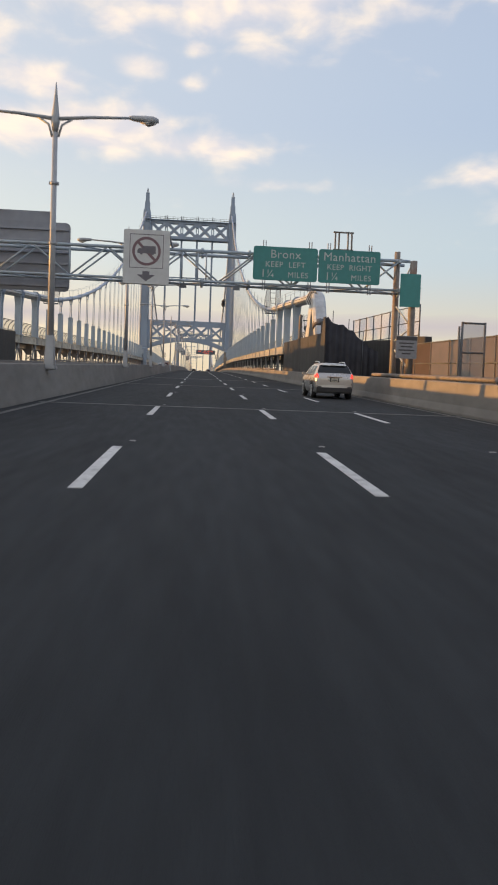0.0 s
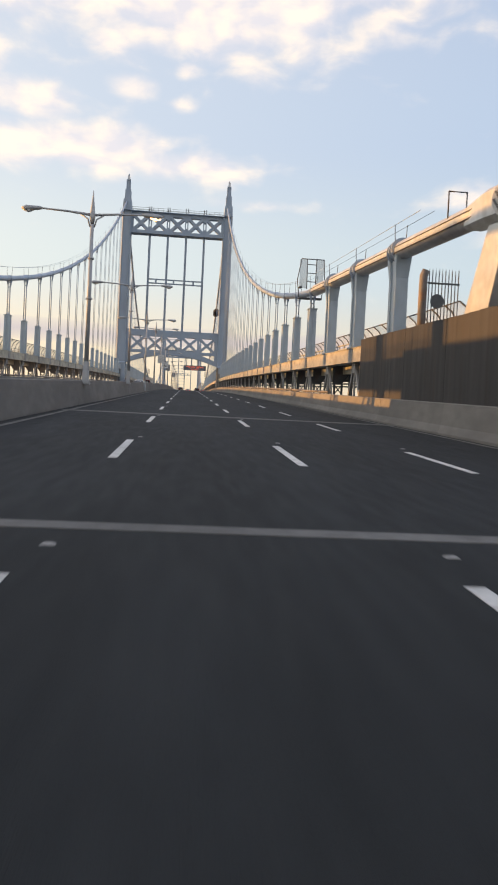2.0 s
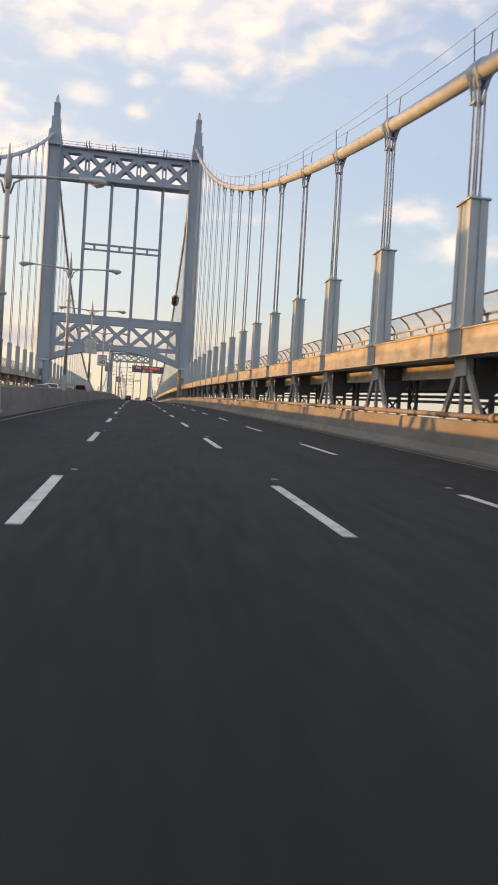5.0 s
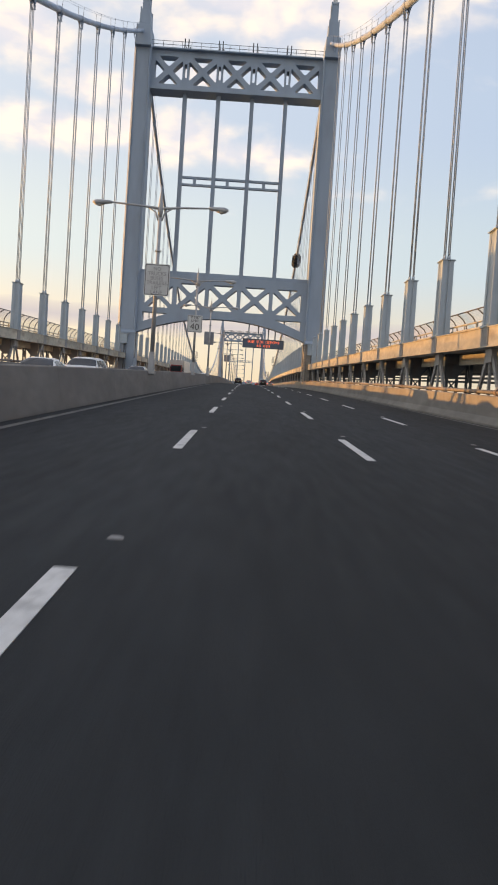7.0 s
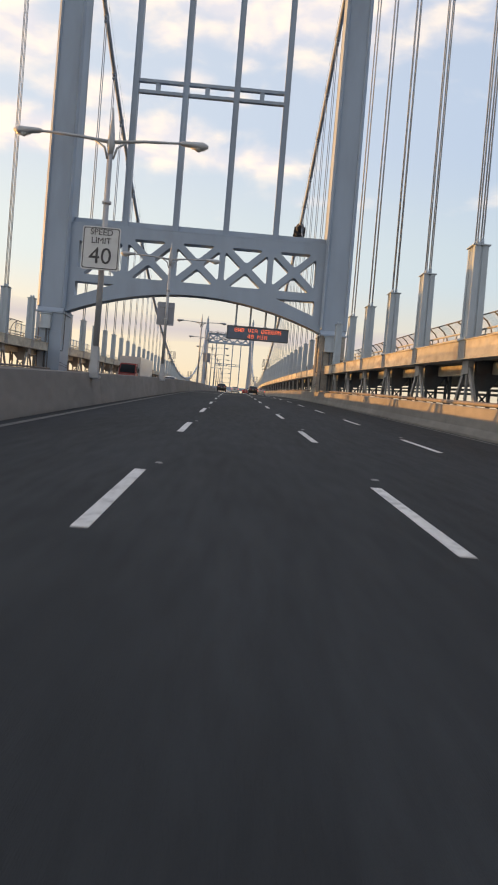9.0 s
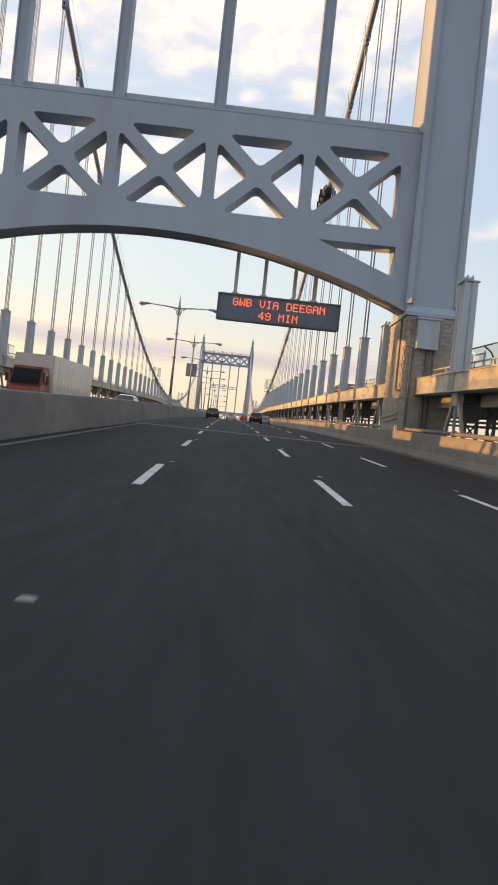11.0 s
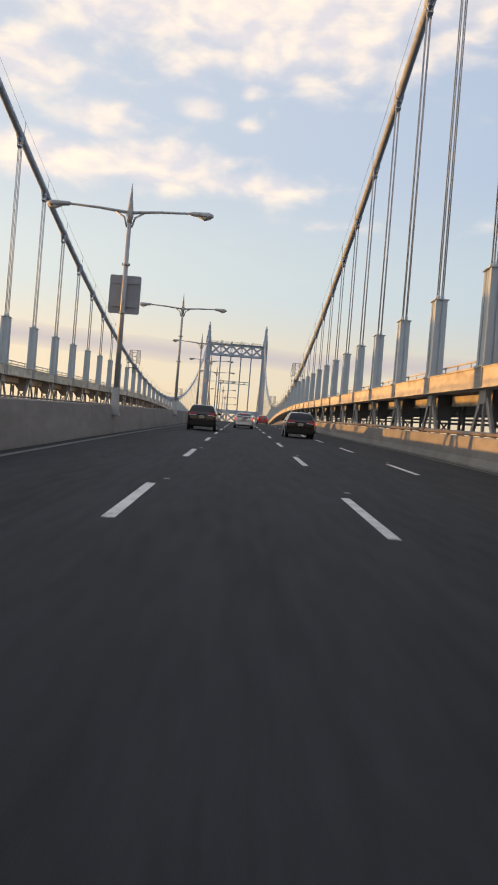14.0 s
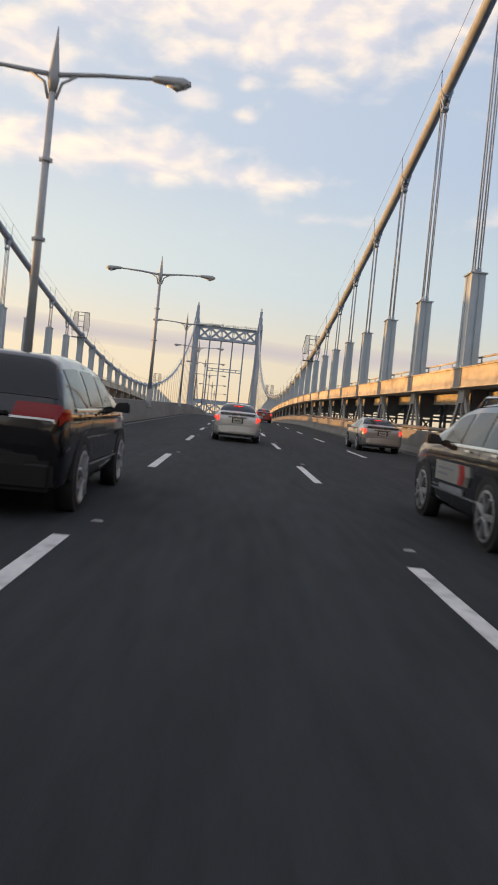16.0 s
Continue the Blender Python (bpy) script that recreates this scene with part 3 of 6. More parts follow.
def band_mesh():
    bm = bm_new()
    tube(bm, [(0, -0.33, 0), (0, -0.30, 0), (0, 0.30, 0), (0, 0.33, 0)], [0.30, 0.345, 0.345, 0.30], 14)
    for s in (-1, 1):
        hexa(bm, [(s * 0.10 - 0.05, -0.3, -0.52), (s * 0.10 + 0.05, -0.3, -0.52), (s * 0.10 + 0.05, 0.3, -0.52), (s * 0.10 - 0.05, 0.3, -0.52)],
             [(s * 0.2 - 0.06, -0.28, -0.2), (s * 0.2 + 0.06, -0.28, -0.2), (s * 0.2 + 0.06, 0.28, -0.2), (s * 0.2 - 0.06, 0.28, -0.2)])
    for s in (-1, 1):
        for y in (-0.15, 0.15):
            beam(bm, (s * 0.27, y, -0.16), (s * 0.11, y, -0.92), 0.05, 0.05)
    box(bm, -0.17, 0.17, -0.2, 0.2, -0.98, -0.90)
    return mesh_of(bm, "cable_band", CABLE)


def stanchion_mesh():
    bm = bm_new()
    for s in (-1, 1):
        tube(bm, [(s * 0.24, 0, 0.2), (s * 0.30, 0, 1.25)], 0.02, 5)
    return mesh_of(bm, "stanchion", DARKSTEEL)


HOUSING_H = 3.88
HOUSE, CAP, BAND, STANCHION = housing_mesh(HOUSING_H, 1.0), cap_mesh(1.0), band_mesh(), stanchion_mesh()


def suspenders(s):
    x = AXIS + s * HALF
    group = "hangers of the main cable" if s > 0 else "hangers of the cable beyond the opposing lanes"
    for k in range(K0, K1):
        if k in (0, SPAN):
            continue
        y = TOWER_Y + PANEL * k
        z, c = road(y) + 3.84, cable_z(y)
        if c - z < HOUSING_H + 1.3:
            post = thing("cable_post", "thick grey steel post that carries the main cable", "post", group, at=pose(x, y, z))
            h = c - z - 0.25
            bm = bm_new()
            for e in (-1, 1):
                hexa(bm, [(-0.30, e * 0.40 - 0.16, 0), (0.30, e * 0.40 - 0.16, 0), (0.30, e * 0.40 + 0.16, 0), (-0.30, e * 0.40 + 0.16, 0)],
                     [(-0.30, e * 0.42 - 0.16, h - 1.1), (0.30, e * 0.42 - 0.16, h - 1.1), (0.30, e * 0.42 + 0.16, h - 1.1), (-0.30, e * 0.42 + 0.16, h - 1.1)])
                hexa(bm, [(-0.30, e * 0.42 - 0.16, h - 1.1), (0.30, e * 0.42 - 0.16, h - 1.1), (0.30, e * 0.42 + 0.16, h - 1.1), (-0.30, e * 0.42 + 0.16, h - 1.1)],
                     [(-0.38, e * 0.60 - 0.18, h), (0.38, e * 0.60 - 0.18, h), (0.38, e * 0.60 + 0.18, h), (-0.38, e * 0.60 + 0.18, h)])
            box(bm, -0.24, 0.24, -0.4, 0.4, 0, h - 0.02)
            part("shaft", bm, STEEL, post)
            bm = bm_new()
            box(bm, -0.42, 0.42, -0.62, 0.62, -0.02, 0.08)
            part("base_plate", bm, STEEL, post)
            bm = bm_new()
            r = 0.50 if y < 100 else 0.37
            tube(bm, [(0, -0.55, h + 0.25 - 0.06), (0, 0.55, h + 0.25 + 0.06)], r, 16)
            for o in (-0.4, 0.0, 0.4):
                tube(bm, [(0, o - 0.07, h + 0.25), (0, o + 0.07, h + 0.25)], r + 0.05, 16)
            part("saddle", bm, CABLE, post)
            continue
        hanger = thing("hanger", "steel wire ropes hung from the cable to a tall grey housing", "hanger", group, at=pose(x, y, z))
        put("housing", HOUSE, hanger)
        put("cap", CAP, hanger, 0, 0, HOUSING_H)
        h = c - z - 0.4
        near = -22 < k < 26
        for u in (() if abs(k) == 1 else (-0.11, 0.11) if near else (0.0,)):
            for v in (-0.15, 0.15):
                bm = bm_new()
                tube(bm, [(u, v, HOUSING_H + 0.2), (u, v, h)], 0.033 if near else 0.045, 6 if near else 4)
                part("rope", bm, ROPE, hanger)
    cable = thing("main_cable", "thick grey wrapped suspension cable sweeping up to the towers", "cable", "main cables", "structure")
    first = 62.0
    bm = bm_new()
    line = [(x, y, cable_z(y)) for y in steps(first, FAR_Y + 150, 4.0)]
    tube(bm, line, 0.285, 16)
    part("cable", bm, CABLE, cable)
    bm = bm_new()
    tube(bm, [(x, y, cable_z(y)) for y in steps(first, 97.2, 3.0)], 0.43, 18)
    part("cable_sleeve", bm, HOUSING, cable, "wide pale steel sleeve round the cable's end")
    for e in (-0.16, 0.10):
        bm = bm_new()
        tube(bm, [(x - s * 0.42, y, cable_z(y) + e) for y in steps(first, 97.2, 3.0)], 0.03, 6)
        part("sleeve_seam", bm, DARKSTEEL, cable)
    for e in (-1, 1):
        bm = bm_new()
        tube(bm, [(px + e * 0.30, py, pz + 1.22) for px, py, pz in line if py > 66.3], 0.014, 4)
        part("hand_rope", bm, ROPE, cable)
    for k in range(K0, K1):
        if k in (0, SPAN):
            continue
        y = TOWER_Y + PANEL * k
        slope = math.degrees(math.atan(cable_z(y + 0.5) - cable_z(y - 0.5)))
        put("cable_band", BAND, cable, x, y, cable_z(y), slope)
        put("stanchion", STANCHION, cable, x, y, cable_z(y))


for s in (1, -1):
    suspenders(s)

# ---- gates on the cables ----
def cable_gate(x, y):
    gate = thing("cable_gate", "thin steel frame gate with wire mesh across the cable walk", "gate", "gates on the main cables", at=pose(x, y, cable_z(y)))
    bm = bm_new()
    ring = [(-0.95, -0.45), (-1.15, 1.0), (-0.85, 2.75), (1.0, 2.75), (1.1, 1.0), (0.9, -0.45)]
    for (a, b), (c, d) in zip(ring, ring[1:] + ring[:1]):
        tube(bm, [(a, 0, b), (c, 0, d)], 0.04, 6)
    part("outer_frame", bm, DARKSTEEL, gate)
    bm = bm_new()
    for a in (-0.35, 0.35):
        tube(bm, [(a, -0.02, 0.3), (a * 1.1, -0.02, 2.72)], 0.04, 6)
    for h in (0.9, 1.6, 2.3):
        tube(bm, [(-0.36, -0.02, h), (0.36, -0.02, h)], 0.035, 6)
    part("ladder_frame", bm, DARKSTEEL, gate)
    bm = bm_new()
    for a, b in (((-0.98, 0.0), (-0.36, 2.7)), ((0.36, 0.0), (1.0, 2.7))):
        box(bm, a[0], b[0], -0.006, 0.006, a[1] + 0.35, b[1])
    part("wire_mesh", bm, MESH, gate)
    bm = bm_new()
    box(bm, -1.0, 0.9, -0.35, 0.35, -0.52, -0.44)
    box(bm, -1.0, -0.75, -0.3, 0.3, 0.36, 0.46)
    part("platform", bm, DARKSTEEL, gate)


for s in (1, -1):
    for y in (99.9, 420.0, TOWER_Y + FAR_Y - 420.0):
        cable_gate(AXIS + s * HALF, y)
LUMP_Y = 321.2
lump = thing("cable_traveller", "dark blue wrapped maintenance cradle clamped on the main cable", "cradle", at=look((AXIS + HALF, LUMP_Y, cable_z(LUMP_Y)), (AXIS + HALF, 330, cable_z(330))))
bm = bm_new()
rng = random.Random(5)
rings = []
for z, w, d, o in ((2.5, 0.45, 0.40, 0.0), (2.1, 0.95, 0.85, -0.2), (1.2, 1.10, 1.05, -0.3), (0.3, 1.22, 1.15, -0.4), (-0.6, 1.25, 1.25, -0.45), (-1.6, 1.15, 1.1, -0.4), (-2.2, 0.8, 0.75, -0.2), (-2.5, 0.35, 0.35, 0.0)):
    ring = []
    for k in range(12):
        a = math.tau * k / 12
        c, e = math.cos(a), math.sin(a)
        q = 1 / max(abs(c), abs(e)) ** 0.6 * rng.uniform(0.92, 1.06)
        ring.append(bm.verts.new((w * c * q * 0.72, o + d * e * q * 0.72, 1.15 * z + rng.uniform(-0.08, 0.08))))
    rings.append(ring)
for p, q in zip(rings, rings[1:]):
    for k in range(12):
        bm.faces.new((p[k], p[(k + 1) % 12], q[(k + 1) % 12], q[k]))
bm.faces.new(rings[0])
bm.faces.new(rings[-1])
part("cover", bm, TARP, lump)
for z in (-1.1, 0.5, 1.6):
    bm = bm_new()
    box(bm, -1.02, 1.02, -1.42, 0.62, z - 0.05, z + 0.05)
    bmesh.ops.bevel(bm, geom=[e for e in bm.edges if abs(e.verts[0].co.z - e.verts[1].co.z) > 0.05], offset=0.42, segments=3, affect="EDGES")
    part("strap", bm, RUBBER, lump)
for e in (-1, 1):
    bm = bm_new()
    tube(bm, [(e * 0.5, -0.5, 2.3), (e * 0.45, -0.6, 3.1), (0, -0.3, 3.3)], 0.05, 6)
    part("lifting_bar", bm, DARKSTEEL, lump)

# ---- towers ----
LEG_IN, LEG_OUT = 13.4, 16.4


def x_holes(cx, w, z0, z1, bar, sides=True):
    """Four rounded three-cornered openings that leave an X between them."""
    h, cz = z1 - z0, (z0 + z1) / 2
    b = bar
    out = []

    def tri(p, q, r):
        pts, c = [], 0.11
        for a, m, e in ((r, p, q), (p, q, r), (q, r, p)):
            va, ve = Vector(a) - Vector(m), Vector(e) - Vector(m)
            pts += [tuple(Vector(m) + va * c), tuple(Vector(m) + (va + ve) * c * 0.33), tuple(Vector(m) + ve * c)]
        return pts

    k = w / h
    out.append(tri((cx - w / 2 + b * k, z1), (cx + w / 2 - b * k, z1), (cx, cz + b)))
    out.append(tri((cx + w / 2 - b * k, z0), (cx - w / 2 + b * k, z0), (cx, cz - b)))
    if sides:
        out.append(tri((cx - w / 2, z0 + b), (cx - w / 2, z1 - b), (cx - b * k, cz)))
        out.append(tri((cx + w / 2, z1 - b), (cx + w / 2, z0 + b), (cx + b * k, cz)))
    return out


def rivet_block_mesh(seed):
    """A raised block with an uneven chamfered face, set on its row in place of rivets."""
    r = random.Random(seed)
    bm = bm_new()
    j = lambda a: a + r.uniform(-0.012, 0.012)
    back = [(-0.238, 0.03, 0.0), (0.238, 0.03, 0.0), (0.238, 0.03, 0.208), (-0.238, 0.03, 0.208)]
    face = [(j(-0.215), j(-0.03), j(0.02)), (j(0.215), j(-0.03), j(0.02)), (j(0.215), j(-0.03), j(0.188)), (j(-0.215), j(-0.03), j(0.188))]
    hexa(bm, back, face)
    return mesh_of(bm, "stone", SUN_TINT)


RIVET_BLOCKS = [rivet_block_mesh(k) for k in range(5)]


def tower(y, label):
    base = 11.75
    top = thing("bridge_tower", label, "bridge tower", "towers of the bridge", "structure", at=pose(AXIS + 0.25, y, 1.98))
    for s in (-1, 1):
        bm = bm_new()
        levels = [(-42.0, 1.36, 2.05), (base + 6.9, 1.30, 1.95), (base + 7.3, 1.40, 1.62), (63.4, 1.30, 1.50)]
        cx = s * (LEG_IN + LEG_OUT) / 2
        for (z0, w0, d0), (z1, w1, d1) in zip(levels, levels[1:]):
            if z1 <= z0:
                continue
            hexa(bm, [(cx - w0, -d0, z0), (cx + w0, -d0, z0), (cx + w0, d0, z0), (cx - w0, d0, z0)],
                 [(cx - w1, -d1, z1), (cx + w1, -d1, z1), (cx + w1, d1, z1), (cx - w1, d1, z1)])
        leg = part("leg", bm, TOWER, top)
        for e in (-1, 1):
            for f in (-1, 1):
                bm = bm_new()
                p = [(cx + e * 1.26, f * 1.66, base + 7.4), (cx + e * 1.14, f * 1.54, 63.2)]
                beam(bm, p[0], p[1], 0.34, 0.22)
                part("corner_plate", bm, TOWER, leg)
        bm = bm_new()
        box(bm, cx - 1.45, cx + 1.45, -2.1, 2.1, base + 6.72, base + 6.9)
        part("ledge", bm, TOWER, leg)
        bm = bm_new()
        box(bm, cx - 0.85, cx + 0.25, -2.42, -1.9, base + 5.0, base + 6.55)
        box(bm, cx - 0.95, cx + 0.35, -2.49, -1.9, base + 6.5, base + 6.62)
        bmesh.ops.bevel(bm, geom=bm.edges, offset=0.02, segments=1, affect="EDGES")
        part("cabinet", bm, STEEL, leg)
        for o, r in ((-1.0, 0.06), (-0.2, 0.09), (0.1, 0.05)):
            bm = bm_new()
            tube(bm, [(cx + o, -2.14, base - 1.0), (cx + o, -2.14, base + 5.05)], r, 8)
            part("conduit", bm, DARKSTEEL, leg)
        inner = cx - s * 1.335
        bm = bm_new()
        box(bm, cx - 1.335, cx + 1.335, -1.99, 1.99, base - 12.0, base + 6.715)
        # right foot takes the sun-warmed colour, left foot the plain tower paint
        foot = part("pedestal", bm, SUN_TINT if s > 0 else TOWER, top, "foot of the tower leg in raised rivet blocks, coloured as sunlit" if s > 0 else "grey steel foot of the tower leg")
        # rows of raised blocks for the rivet pattern, on the two faces that the road passes
        inside, front = [], []
        for i in range(33):
            z = base - 0.75 + i * 0.225
            for j in range(8):
                y2 = -1.98 + 0.24 * (i % 2) + j * 0.495
                if y2 < 1.7:
                    inside.append((inner - s * 0.012, y2 + 0.23, z))
            for j in range(5):
                x2 = cx - 1.33 + 0.24 * (i % 2) + j * 0.495
                if x2 + 0.47 < cx + 1.34:
                    front.append((x2 + 0.23, -2.002, z))
        if s > 0 and y == TOWER_Y:
            for k, (px, py, pz) in enumerate(inside):
                put("stone", RIVET_BLOCKS[k * 7 % 5], foot, px, py, pz, 0, 90)
        if s > 0:
            bm = bm_new()
            for px, py, pz in front if y == TOWER_Y else front + inside:
                u, v = (0.235, 0.03) if py < -2 else (0.03, 0.235)
                box(bm, px - u, px + u, py - v, py + v, pz, pz + 0.205)
            part("stone_courses", bm, SUN_TINT, foot)
        bm = bm_new()
        w2 = inner - s * 0.10
        tube(bm, [(w2, -1.1, base + 7.0), (w2, -1.1, base + 6.4), (w2, -1.15, base + 3.1), (w2, -1.35, base + 2.85), (w2, -2.1, base + 2.8)], 0.045, 8)
        part("conduit", bm, DARKSTEEL, leg)
        for z2 in (1.35, 1.6):
            bm = bm_new()
            tube(bm, [(w2, -2.1, base + z2), (w2, 2.0, base + z2 - 0.15)], 0.02, 6)
            part("conduit", bm, DARKSTEEL, leg)
        spire = thing("spire", "stepped steel spire with a pale lantern", "")
        spire.parent = top
        for name, w, d, z0, z1, taper, mat in (("saddle_block", 1.25, 2.3, 63.4, 66.6, 0.9, TOWER), ("lower_shaft", 0.92, 1.3, 66.6, 69.4, 0.86, TOWER),
                                               ("upper_shaft", 0.62, 0.75, 69.4, 72.4, 0.72, TOWER), ("collar", 0.56, 0.6, 72.4, 72.7, 1.0, TOWER), ("lantern", 0.36, 0.36, 72.7, 74.0, 0.8, CLEAR)):
            bm = bm_new()
            hexa(bm, [(cx - w, -d, z0), (cx + w, -d, z0), (cx + w, d, z0), (cx - w, d, z0)],
                 [(cx - w * taper, -d * taper, z1), (cx + w * taper, -d * taper, z1), (cx + w * taper, d * taper, z1), (cx - w * taper, d * taper, z1)])
            if name in ("lower_shaft", "upper_shaft"):
                for e in (-1, 1):
                    for f in (-1, 1):
                        box(bm, cx + e * w * 0.8 - 0.1, cx + e * w * 0.8 + 0.1, f * d * 0.8 - 0.1, f * d * 0.8 + 0.1, z0, z1 + 0.35)
            part(name, bm, mat, spire)
        bm = bm_new()
        tube(bm, [(cx, 0, 74.0), (cx, 0, 74.6)], [0.3, 0.03], 8)
        part("finial", bm, TOWER, spire)
    w = LEG_IN + 0.2
    # upper strut
    zb, zt = 57.15, 63.55
    holes = []
    for i in range(5):
        cx = (i - 2) * 5.4
        holes += x_holes(cx, 4.4, 58.2, 62.5, 0.56)
        if i < 4:
            for e in (-0.16, ):
                m = cx + 2.7
                holes.append([(m - 0.2, 59.3), (m + 0.2, 59.3), (m + 0.2, 61.4), (m - 0.2, 61.4)])
    me = solid([(-w, zb), (w, zb), (w, zt), (-w, zt)], holes, 1.6, "upper_strut", TOWER)
    strut = part("upper_strut", me, TOWER, top)
    for z in (zb + 0.02, zt - 0.02):
        bm = bm_new()
        box(bm, -w + 0.1, w - 0.1, -1.5, 1.5, z - 0.09, z + 0.09)
        part("flange", bm, TOWER, strut)
    bm = bm_new()
    for f in (-1.3, 1.3):
        for h in (0.55, 1.1):
            tube(bm, [(-w, f, zt + h), (w, f, zt + h)], 0.04, 6)
        for i in range(19):
            tube(bm, [(-w + 0.3 + i * 1.5, f, zt), (-w + 0.3 + i * 1.5, f, zt + 1.15)], 0.035, 6)
        for i in (-8.1, -2.7, 2.7, 8.1):
            for o in (-0.3, 0.3):
                box(bm, i + o - 0.08, i + o + 0.08, f - 0.06, f + 0.06, zt, zt + 1.6)
    part("railing", bm, DARKSTEEL, top)
    # lower strut with its arched underside
    zt = 28.2
    spring, crown = 18.8, 21.65
    arch = [(w - 2 * w * i / 32, spring + (crown - spring) * (1 - (1 - 2 * i / 32) ** 2)) for i in range(33)]
    outline = [(-w, zt), *[(x, z) for x, z in arch[::-1]], (w, zt)]
    holes = []
    for i in range(5):
        holes += x_holes((i - 2) * 5.15, 4.55, 22.9, 27.0, 0.46)
    for s in (-1, 1):
        tri = [(s * 12.7, 22.1), (s * 8.6, 22.05), (s * 12.7, 20.5)]
        holes.append(tri if s > 0 else tri[::-1])
    me = solid(outline, holes, 1.4, "lower_strut", TOWER)
    strut = part("lower_strut", me, TOWER, top)
    strut.location = (0, -0.5, 0)
    bm = bm_new()
    box(bm, -w + 0.1, w - 0.1, -0.72, 0.72, zt - 0.05, zt + 0.04)
    part("flange", bm, TOWER, strut)
    bm = bm_new()
    for f, g in ((-0.80, -0.7), (0.7, 0.80)):
        for (xa, za), (xb, zb2) in zip(arch, arch[1:]):
            hexa(bm, [(xb, f, zb2 - 0.05), (xa, f, za - 0.05), (xa, g, za - 0.05), (xb, g, zb2 - 0.05)], [(xb, f, zb2 + 0.35), (xa, f, za + 0.35), (xa, g, za + 0.35), (xb, g, zb2 + 0.35)])
    part("arch_flange", bm, TOWER, strut)
    bm = bm_new()
    box(bm, -w + 0.1, w - 0.1, 0.45, 0.65, zt, zt + 0.8)
    part("upper_kerb", bm, TOWER, strut)
    for x in (-8.05, -2.7, 2.7, 8.05):
        bm = bm_new()
        box(bm, x - 0.27, x + 0.27, -0.35, 0.35, 28.0, 57.2)
        for e in (-1, 1):
            box(bm, x + e * 0.27 - 0.04, x + e * 0.27 + 0.04, -0.45, 0.45, 28.0, 57.2)
        part("tie_post", bm, TOWER, top)
    bm = bm_new()
    for z in (42.85, 44.0):
        box(bm, -8.05, 8.05, -0.25, 0.25, z - 0.16, z + 0.16)
    for x in (-5.7, -0.45, 5.4):
        box(bm, x - 0.24, x + 0.24, -0.2, 0.2, 42.95, 43.95)
    part("cross_bar", bm, TOWER, top)
    return top


tower(TOWER_Y, "tall grey-blue steel bridge tower with lattice struts and spires")
tower(FAR_Y, "distant grey-blue steel bridge tower at the far end of the span")

# ---- message board under the tower's arch ----
vz = road(TOWER_Y)
vms = thing("message_board", "dark electronic message board with amber letters hung from the tower", "message board", at=pose(2.1, 264.1, vz + 0.16))
bm = bm_new()
box(bm, -3.32, 3.32, 0.0, 0.55, 5.93, 7.34)
bmesh.ops.bevel(bm, geom=bm.edges, offset=0.03, segments=1, affect="EDGES")
part("cabinet", bm, BOARD, vms)
bm = bm_new()
for x0, x1, z0, z1 in ((-3.34, 3.34, 7.26, 7.36), (-3.34, 3.34, 5.91, 6.0), (-3.34, -3.24, 5.95, 7.3), (3.24, 3.34, 5.95, 7.3)):
    box(bm, x0, x1, -0.05, 0.0, z0, z1)
part("rim", bm, DARKSTEEL, vms)
for x, z in ((-2.45, 9.95), (-0.9, 9.75), (0.75, 9.45), (1.85, 9.2)):
    bm = bm_new()
    box(bm, x - 0.10, x + 0.10, 0.2, 0.42, 7.3, z + 0.4)
    box(bm, x - 0.2, x + 0.2, 0.1, 0.5, 7.34, 7.46)
    part("hanger_bar", bm, STEEL, vms)
GLYPHS = {"G": "0e1110171111 0e", "W": "11111115151b11", "B": "1e11111e11111e", "V": "1111111111 0a04", "I": "0e04040404040e", "A": "0e11111f111111",
          "D": "1e11111111111e", "E": "1f10101e10101f", "N": "11191513111111", "4": "02060a121f0202", "9": "0e11110f01110e", "M": "111b1511111111"}


def dot_text(text, z, pitch=0.0605):
    """Lit dots, five by seven a letter, centred on the board."""
    bm = bm_new()
    total = len(text) * 6 - 1
    for i, ch in enumerate(text):
        rows = GLYPHS.get(ch, "").replace(" ", "")
        for r in range(len(rows) // 2):
            bits = int(rows[2 * r:2 * r + 2], 16)
            for c in range(5):
                if bits >> (4 - c) & 1:
                    x = (i * 6 + c - total / 2 + 0.5) * pitch
                    v = z + (3 - r) * pitch
                    box(bm, x - 0.025, x + 0.025, -0.014, 0.004, v - 0.025, v + 0.025)
    return part("amber_text", bm, LED, vms)


dot_text("GWB VIA DEEGAN", 6.93)
dot_text("49 MIN", 6.30)

